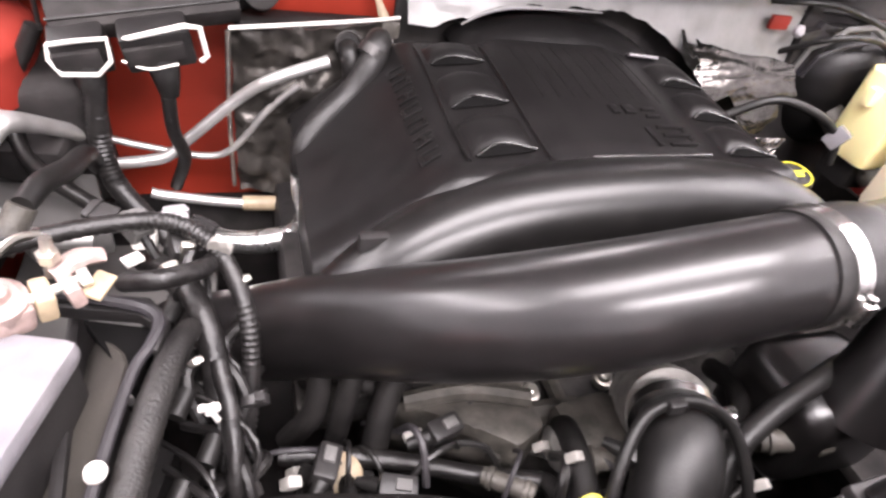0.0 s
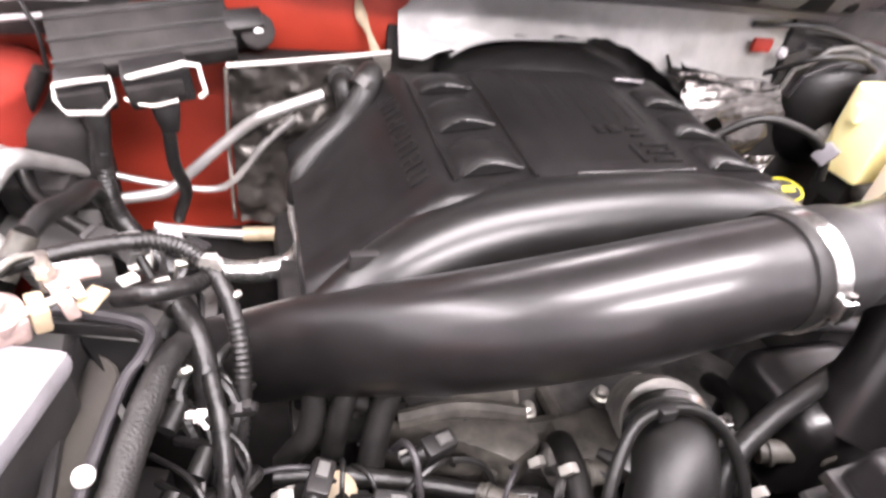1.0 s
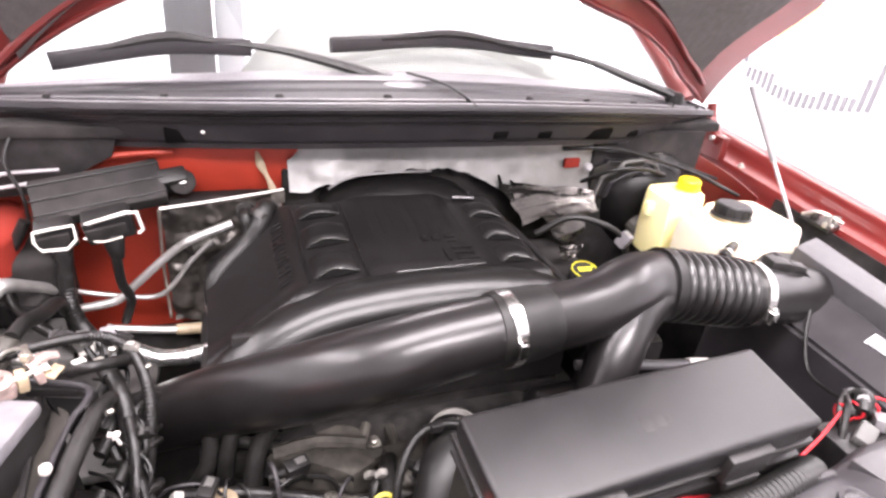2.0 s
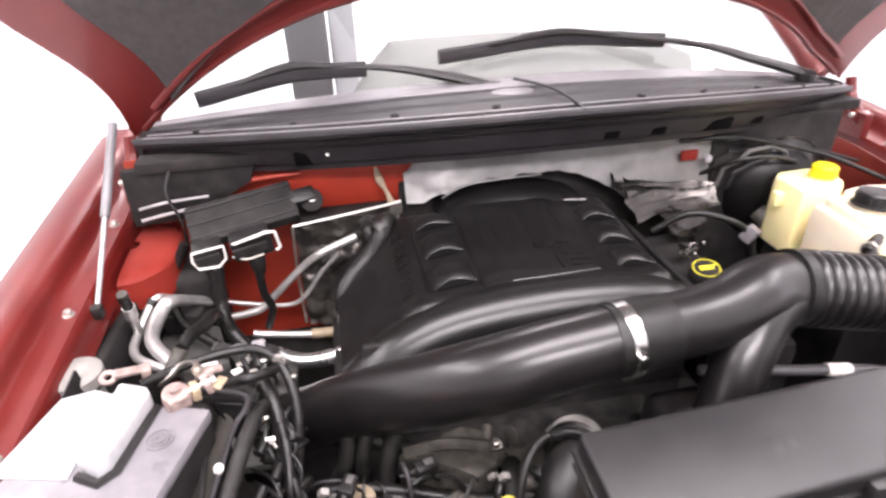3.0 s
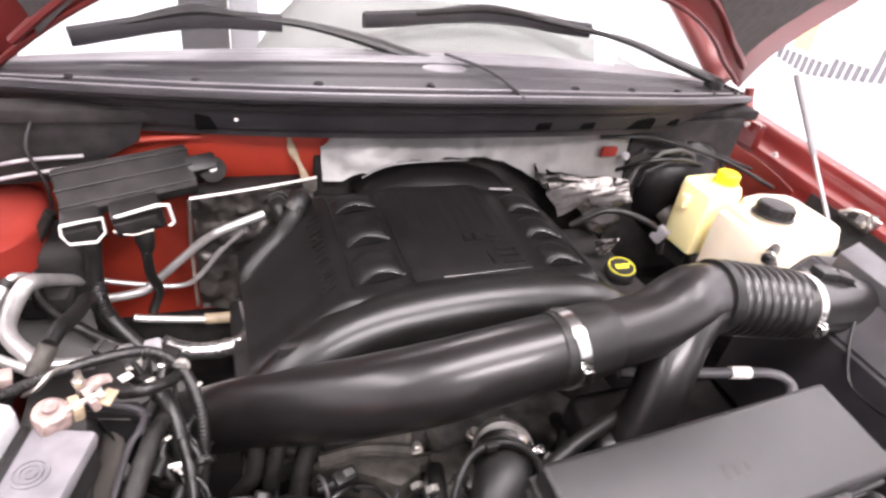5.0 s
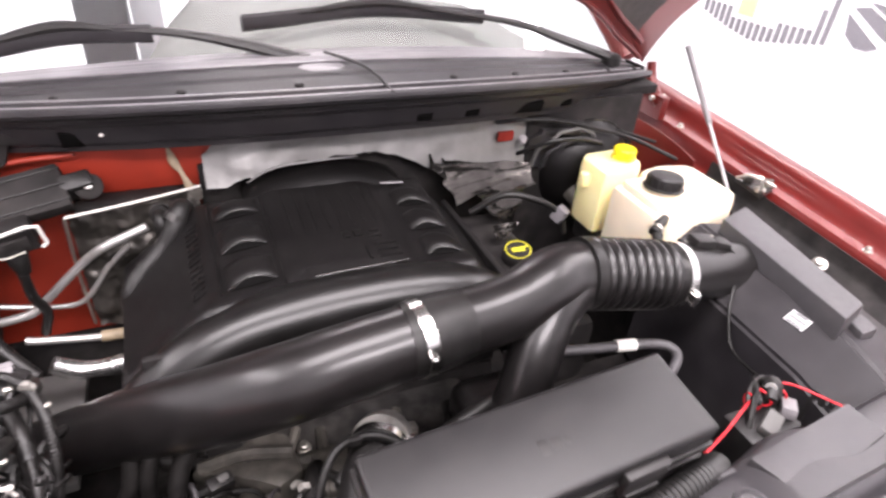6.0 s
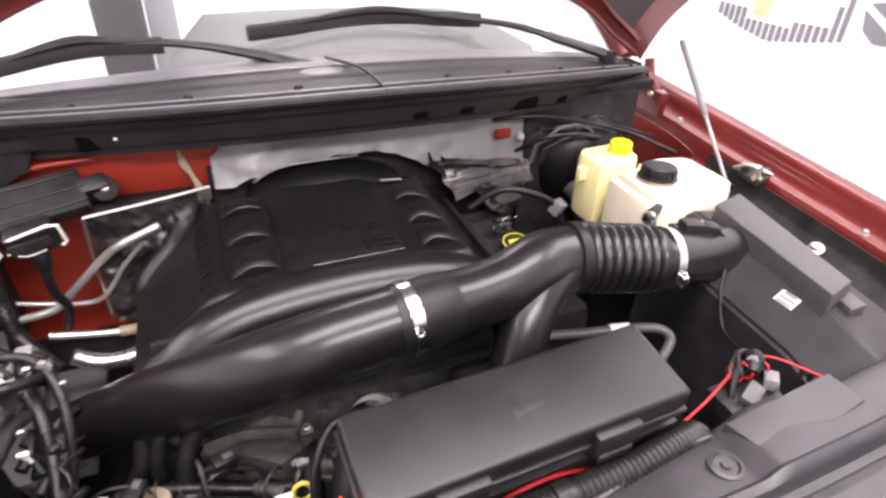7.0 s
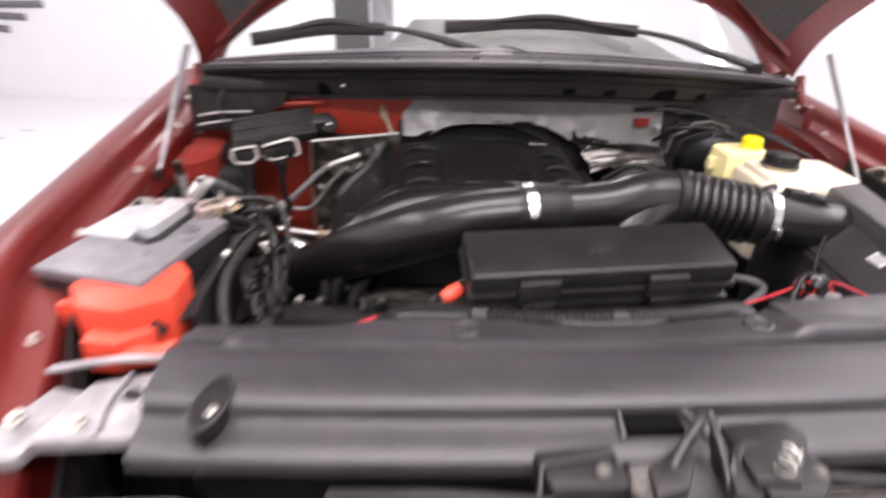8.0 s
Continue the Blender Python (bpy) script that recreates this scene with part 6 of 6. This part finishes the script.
def ivory_cap():
    ob = base("ivory_cap", (-0.40, 0.0, 0.86), "dusty ivory plastic cap low in the bay", "cap")
    part("cap", lathe([(0.020, 0), (0.022, 0.005), (0.020, 0.014), (0.014, 0.017), (0.006, 0.018)], (-0.430, -0.004, 0.892), turn((0, -0.4, 1)), n=20), IVORY, ob)
    part("body", box((0.07, 0.05, 0.08), (-0.430, -0.004, 0.85), 0.012), DARK, ob)


ivory_cap()


def dipstick():
    ob = base("dipstick", (-0.21, -0.13, 0.93), "yellow dipstick ring with a pale clip", "dipstick")
    part("ring", sweep([(-0.228 + 0.012 * math.cos(a), -0.128 + 0.004 * math.sin(a), 0.955 + 0.012 * math.sin(a)) for a in np.linspace(0, 2 * math.pi, 18)], 0.0032, n=8, smooth=False), OLIVE, ob)
    part("clip", merge(box((0.022, 0.008, 0.012), (-0.252, -0.130, 0.955), 0.002), sweep([(-0.255, -0.13, 0.952), (-0.262, -0.15, 0.93), (-0.264, -0.17, 0.91)], 0.0035, n=6)), WHITE, ob)
    return ob


move(dipstick(), -0.015, 0.028, 0.0)
for p, r, lab in (([(-0.46, 0.0, 0.90), (-0.45, -0.03, 0.93), (-0.455, -0.06, 0.92), (-0.46, -0.08, 0.86)], 0.010, "short black hose beside the fan shroud"),
                  ([(-0.43, 0.02, 0.86), (-0.425, -0.02, 0.905), (-0.43, -0.06, 0.90), (-0.435, -0.08, 0.84)], 0.008, "short dark hose under the intake tube"),
                  ([(-0.25, -0.02, 0.86), (-0.24, -0.05, 0.90), (-0.245, -0.09, 0.91), (-0.28, -0.12, 0.90)], 0.009, "dark hose by the dipstick"),
                  ([(-0.20, 0.01, 0.90), (-0.215, -0.02, 0.93), (-0.225, -0.06, 0.94), (-0.23, -0.10, 0.92)], 0.012, "black hose bend on the timing case"),
                  ([(0.02, 0.05, 0.90), (0.0, 0.0, 0.93), (-0.03, -0.05, 0.92), (-0.04, -0.10, 0.86)], 0.012, "black hose under the elbow")):
    hose("coolant_hose", p, r, GRIMY, lab, n=12)
for x, y, z in ((-0.475, -0.045, 0.975), (-0.468, 0.0, 0.905), (-0.235, -0.055, 0.955), (-0.092, -0.118, 0.975), (-0.24, -0.02, 0.915)):
    tagged(part("hose_clip", box((0.012, 0.009, 0.014), (x, y, z), 0.002, pose(0, 0, 0, 20, 30, 10)), FILLER), "small pale plastic clip on a hose", "clip", "small clips")


# ---- fuse box ----
def fuse_box():
    ob = base("fuse_box", (-0.02, -0.235, 0.935), "black fuse box with a grained flat lid", "fuse box")
    m = pose(-0.025, -0.2425, 1.181, 9.0, -1.8, 1.8)
    L, W = 0.362, 0.104

    def b(size, at, bevel=0.004):
        return box(size, (0, 0, 0), bevel, Matrix.Translation(at)), at
    lid = part("lid", box((L, W, 0.030), (0, 0, 0), 0.006, m @ Matrix.Translation((0, 0, -0.015)), seg=3), LIDM, ob, "grained dark lid with rounded edges")
    part("lid_rim", box((L + 0.006, W + 0.006, 0.008), (0, 0, 0), 0.002, m @ Matrix.Translation((0, 0, -0.034))), BLACK, lid)
    part("body", box((L - 0.010, W - 0.008, 0.16), (0, 0, 0), 0.006, m @ Matrix.Translation((0, 0, -0.118))), BLACK, ob)
    part("body_rib", box((L, W + 0.004, 0.006), (0, 0, 0), 0.002, m @ Matrix.Translation((0, 0, -0.058))), BLACK, ob)
    for x in (-0.090, 0.085):
        la = part("latch", box((0.056, 0.012, 0.036), (0, 0, 0), 0.004, m @ Matrix.Translation((x, -W / 2 - 0.004, -0.028))), BLACK, ob)
        part("latch_tab", box((0.044, 0.008, 0.014), (0, 0, 0), 0.003, m @ Matrix.Translation((x, -W / 2 - 0.009, -0.050))), BLACK, la)
    for k, (x, w) in enumerate(((-0.008, 0.010), (0.006, 0.012), (0.018, 0.006))):
        part("symbol_bar", box((w, 0.016 - 0.004 * k, 0.0012), (0, 0, 0), 0.0002, m @ Matrix.Translation((x, -0.005, -0.0003))), BLACK, lid)
    part("support", box((0.30, 0.08, 0.10), (-0.02, -0.235, 0.985), 0.006), BLACK, ob)
    return ob


fuse_box()


def red_plug():
    ob = base("red_plug", (-0.225, -0.25, 1.08), "bright red cable boot by the fuse box", "connector")
    part("boot", sweep([(-0.236, -0.260, 1.111), (-0.224, -0.256, 1.116), (-0.212, -0.250, 1.120)], [0.010, 0.0115, 0.010], n=14), REDP, ob)
    part("lead", sweep([(-0.214, -0.250, 1.118), (-0.195, -0.24, 1.115), (-0.17, -0.235, 1.10)], 0.007, n=10), LOOM, ob)
    part("tail", sweep([(-0.244, -0.262, 1.108), (-0.28, -0.262, 1.085), (-0.32, -0.26, 1.07)], 0.008, n=10), LOOM, ob)


red_plug()
corr = [(-0.34, -0.290, 1.07), (-0.277, -0.280, 1.098), (-0.199, -0.292, 1.102), (-0.112, -0.307, 1.104), (-0.017, -0.311, 1.105), (0.077, -0.306, 1.105), (0.165, -0.291, 1.103), (0.205, -0.277, 1.075)]
con = base("split_conduit", (-0.11, -0.312, 1.095), "ribbed black split conduit in front of the fuse box", "conduit")
part("ribbed_tube", sweep(corr, 0.0158, n=14, sub=26, groove=lambda i: 1.0 + 0.15 * (i % 2)), RUBBER, con)
for k in (2, 4):
    a, b = Vector(corr[k]), Vector(corr[k + 1])
    part("tape_band", sweep([a, a.lerp(b, 0.22)], 0.0186, n=16, smooth=False), LOOM, con)
hose("red_cable", [(-0.40, -0.262, 1.05), (-0.328, -0.262, 1.080), (-0.253, -0.268, 1.092), (-0.20, -0.285, 1.085)], 0.0038, REDW, "red power cable in front of the engine", "cable", n=10)
hose("red_cable", [(-0.09, -0.295, 1.085), (-0.064, -0.285, 1.094), (0.0, -0.280, 1.098), (0.05, -0.280, 1.090)], 0.0030, REDW, "red power cable beside the fuse box", "cable", n=10)
hose("red_cable", [(0.120, -0.290, 1.090), (0.165, -0.276, 1.100), (0.23, -0.255, 1.102), (0.290, -0.232, 1.106), (0.325, -0.222, 1.112)], 0.0018, REDW, "red wire running to the taped splice", "cable", n=10)
hose("red_cable", [(0.325, -0.222, 1.112), (0.365, -0.228, 1.110), (0.406, -0.265, 1.100), (0.45, -0.285, 1.08)], 0.0016, REDW, "red wire leaving the taped splice", "cable", n=10)


def splice():
    ob = base("taped_splice", (0.31, -0.23, 1.06), "bundle of taped wires with red tape loops", "wiring")
    for k in range(5):
        a = k * 1.3
        part("strand", sweep([(0.275 + 0.01 * k, -0.255 + 0.006 * k, 1.085), (0.300, -0.230 + 0.008 * math.sin(a), 1.108 + 0.008 * math.cos(a)), (0.335, -0.215 + 0.012 * math.cos(a), 1.105 + 0.01 * math.sin(a)), (0.355, -0.235 - 0.006 * k, 1.080)], 0.0042, n=8), LOOM, ob)
    for k, x in enumerate((0.298, 0.318, 0.345)):
        part("red_tape", sweep([(x + 0.002 * math.cos(a * 2), -0.230 + 0.011 * math.cos(a), 1.104 + 0.010 * math.sin(a)) for a in np.linspace(0, 2 * math.pi, 16)], 0.0017, n=6, smooth=False), REDW, ob)
    part("pale_sleeve", sweep([(0.322, -0.232, 1.120), (0.345, -0.222, 1.112)], 0.007, n=10, smooth=False), ALU, ob)
    part("mount", box((0.09, 0.05, 0.06), (0.305, -0.250, 1.060), 0.008), BLACK, ob)
    part("grey_connector", box((0.036, 0.020, 0.014), (0.300, -0.262, 1.096), 0.003, pose(0, 0, 0, 12, -8, 25)), DASH, ob)
    part("grey_connector", box((0.030, 0.018, 0.016), (0.342, -0.252, 1.098), 0.003, pose(0, 0, 0, -6, 10, 40)), COWLM, ob)
    part("clear_wrap", sweep([(0.318, -0.240, 1.108), (0.334, -0.226, 1.114), (0.346, -0.212, 1.106)], [0.008, 0.013, 0.008], n=12), LOOM, ob)


splice()
hose("transmission_line", [(0.104, 0.042, 0.994), (0.179, 0.024, 0.996), (0.249, 0.008, 0.996), (0.309, -0.004, 0.996), (0.359, -0.016, 0.996), (0.382, -0.030, 0.994), (0.382, -0.050, 0.990), (0.354, -0.070, 0.982), (0.314, -0.088, 0.967)], 0.0085, LIDTOP, "grey black hose bend with a white sleeve", n=14)
tagged(part("white_sleeve", sweep([(0.292, -0.0005, 0.9965), (0.326, -0.0075, 0.9965)], 0.0105, n=16, smooth=False), WHITE), "white plastic sleeve on the hose", "sleeve")
tagged(part("inner_apron", box((0.34, 0.40, 0.02), (0.40, -0.05, 0.78), 0.004), DARK), "black inner panel low in the bay", "panel", kind="structure")


def strut_hardware():
    ob = base("hinge_bracket", (0.78, 0.22, 1.07), "dark metal hinge bracket on the fender flange", "bracket")
    part("plate", prism([(0.762, 0.180), (0.815, 0.195), (0.828, 0.235), (0.775, 0.262)], 1.108, 1.117, 0.002), LATCHM, ob)
    for x, y in ((0.775, 0.195), (0.815, 0.210), (0.80, 0.250)):
        part("bolt", lathe([(0.011, 0), (0.011, 0.006), (0.007, 0.010)], (x, y, 1.116), n=10), BOLT, ob)
    part("lever", sweep([(0.765, 0.185, 1.120), (0.79, 0.205, 1.132), (0.825, 0.210, 1.126)], 0.0045, n=8), CASTP, ob)
    part("lever", sweep([(0.770, 0.255, 1.120), (0.782, 0.225, 1.136), (0.812, 0.190, 1.124)], 0.0035, n=8), BOLT, ob)
    part("pivot_block", box((0.020, 0.016, 0.018), (0.786, 0.236, 1.124), 0.003, pose(0, 0, 0, 10, 0, 30)), LATCHM, ob)


strut_hardware()
tagged(part("fender_stud", lathe([(0.014, 0), (0.014, 0.004), (0.009, 0.006), (0.008, 0.012)], (0.751, 0.006, 1.061), turn((-0.5, -0.2, 1)), n=16), BOLT), "round zinc stud on the inner fender", "stud")
for s in (-1, 1):
    h = part("hood_hinge", box((0.022, 0.12, 0.06), (s * 0.800, 0.60, 1.165), 0.006), RED, truck, "red painted hood hinge arm")
    part("arm", sweep([(s * 0.80, 0.56, 1.17), (s * 0.802, 0.61, 1.215), (s * 0.80, 0.625, 1.26)], [0.015, 0.014, 0.012], n=8), RED, h)
    part("pin", sweep([(s * 0.78, 0.575, 1.185), (s * 0.825, 0.575, 1.185)], 0.006, n=10, smooth=False), BOLT, h)


# ---- hoses and fittings on the front of the engine ----
def pipe_fitting(at, axis, r, length, mat):
    ob = base("pipe_fitting", at, "grimy pipe fitting with a raised collar", "fitting", "fittings on the engine front")
    d = Vector(axis).normalized()
    a = Vector(at)
    part("barrel", sweep([a, a + d * length], r, n=16, smooth=False), mat, ob)
    for t in (0.15, 0.85):
        part("collar", lathe([(r, -0.003), (r * 1.22, -0.002), (r * 1.22, 0.002), (r, 0.003)], a + d * length * t, turn(d), n=18), mat, ob)


pipe_fitting((-0.215, -0.045, 0.925), (1, -0.15, 0.1), 0.011, 0.085, CASTP)
pipe_fitting((-0.300, -0.03, 0.90), (0.7, -0.6, 0.2), 0.009, 0.05, CASTP)
pipe_fitting((-0.145, -0.095, 0.955), (-0.4, -0.7, -0.3), 0.013, 0.05, BLACK)
pipe_fitting((-0.02, -0.06, 0.93), (0.9, -0.3, 0.2), 0.012, 0.07, CASTP)


def engine_plug(at, rz):
    ob = base("sensor_plug", at, "small black sensor plug with a grey latch", "connector", "sensor plugs")
    m = pose(0, 0, 0, 10, 5, rz)
    part("shell", box((0.034, 0.020, 0.022), at, 0.004, m), BLACK, ob)
    part("latch", box((0.014, 0.010, 0.004), Vector(at) + m @ Vector((0.004, 0, 0.012)), 0.001, m), DASH, ob)
    part("boot", sweep([Vector(at) + m @ Vector((-0.015, 0, 0)), Vector(at) + m @ Vector((-0.035, 0.004, -0.008))], [0.008, 0.005], n=10, smooth=False), RUBBER, ob)


for at, rz in (((-0.335, 0.005, 0.93), 20), ((-0.180, -0.075, 0.965), -40), ((-0.445, -0.02, 0.945), 70), ((-0.075, -0.055, 0.955), 15), ((-0.385, -0.035, 0.915), -15)):
    engine_plug(at, rz)
rnd2 = random.Random(21)
for k in range(14):
    x = -0.46 + 0.030 * k + rnd2.uniform(-0.01, 0.01)
    y = -0.005 - 0.10 * ramp(x, -0.40, -0.05) + rnd2.uniform(-0.02, 0.02)
    z = 0.925 + rnd2.uniform(-0.02, 0.02)
    a = rnd2.uniform(0, 6.28)
    dx, dy = 0.045 * math.cos(a), 0.03 * math.sin(a)
    hose("wire", [(x - dx, y - dy, z - 0.03), (x - dx * 0.4, y - dy * 0.4, z + 0.004), (x + dx * 0.5, y + dy * 0.3, z + 0.006), (x + dx, y + dy, z - 0.025)], rnd2.choice((0.0024, 0.0034, 0.005)), rnd2.choice((LOOM, RUBBER, LOOM, COWLD)), "thin dark wire across the engine front", "wire", n=7, sub=6)
for k in range(12):
    y = 0.06 - 0.020 * k
    x = -0.516 + rnd2.uniform(-0.020, 0.014)
    z = 1.03 - 0.008 * k + rnd2.uniform(-0.02, 0.015)
    hose("wire", [(x, y + 0.03, z - 0.02), (x + 0.012, y + 0.01, z + 0.008), (x - 0.008, y - 0.02, z + 0.010), (x + 0.006, y - 0.05, z - 0.03)], rnd2.choice((0.0025, 0.0035, 0.005)), LOOM, "glossy taped wire in the loom beside the battery", "wire", n=8, sub=10, groove=lambda i: 1.0 + 0.12 * (i % 2))


def cable_tie(at, axis, r, mat):
    ob = base("cable_tie", at, "small cable tie round a loom", "cable tie", "cable ties")
    part("band", lathe([(r, -0.003), (r + 0.0012, -0.003), (r + 0.0012, 0.003), (r, 0.003)], at, turn(axis), n=18), mat, ob)
    part("head", box((0.006, 0.007, 0.006), Vector(at) + Vector((0.3, -0.5, 1)).normalized() * (r + 0.002), 0.001), mat, ob)


for at, ax, r, mt in (((-0.515, 0.075, 1.105), (0.4, 1, 0.1), 0.0075, FILLER), ((-0.496, -0.035, 1.07), (0, 1, 0.5), 0.0076, BLACK)):
    cable_tie(at, ax, r, mt)


def relay_plug(at, rot, tone):
    ob = base("loom_connector", at, "small grey connector in the battery loom", "connector", "loom connectors")
    m = pose(0, 0, 0, *rot)
    part("shell", box((0.018, 0.024, 0.014), at, 0.003, m), tone, ob)
    part("rib", box((0.020, 0.003, 0.016), Vector(at) + m @ Vector((0, 0.006, 0)), 0.0006, m), tone, ob)
    part("tail", sweep([Vector(at) + m @ Vector((0, -0.010, 0)), Vector(at) + m @ Vector((0.004, -0.028, -0.012))], 0.004, n=8, smooth=False), LOOM, ob)


for at, rot, tone in (((-0.575, 0.115, 1.095), (20, 10, 40), DASH), ((-0.530, 0.105, 1.095), (-10, 20, -20), BLACK), ((-0.548, 0.128, 1.088), (30, 0, 10), COWLM), ((-0.600, 0.135, 1.090), (5, -10, 60), BLACK)):
    relay_plug(at, rot, tone)


for p, r in (([(-0.430, 0.050, 0.80), (-0.425, 0.040, 0.90), (-0.415, 0.050, 0.955), (-0.40, 0.075, 0.97)], 0.011), ([(-0.395, 0.020, 0.80), (-0.392, 0.022, 0.89), (-0.380, 0.045, 0.935), (-0.36, 0.075, 0.95)], 0.013),
             ([(-0.45, 0.10, 0.90), (-0.42, 0.075, 0.935), (-0.38, 0.060, 0.925), (-0.34, 0.070, 0.90)], 0.009), ([(-0.47, 0.06, 0.86), (-0.445, 0.055, 0.915), (-0.44, 0.08, 0.96), (-0.45, 0.11, 0.98)], 0.012)):
    hose("coolant_hose", p, r, GRIMY, "dark hose rising beside the timing case", n=14)
tagged(part("front_bracket", prism([(-0.46, 0.075), (-0.36, 0.085), (-0.34, 0.12), (-0.46, 0.13)], 0.84, 0.885, 0.006), LATCHM), "grimy steel bracket below the intake tube", "bracket")


# tape, clamps and clips that belong to single looms and hoses
for ob, a, b, r in ((loom_b, (-0.5125, -0.020, 1.033), (-0.5120, -0.036, 1.017), 0.0072), (loom_c, (-0.549, 0.084, 1.073), (-0.540, 0.066, 1.071), 0.0108)):
    part("tape_band", sweep([a, b], r, n=16, smooth=False), RUBBER, ob)
part("hose_clamp", sweep([(-0.340, 0.414, 1.115), (-0.347, 0.409, 1.106)], 0.0178, n=20, smooth=False), LATCHM, heat_a)
part("hose_clip", box((0.016, 0.008, 0.012), (-0.168, -0.062, 1.026), 0.002), BLACK, vent_a)
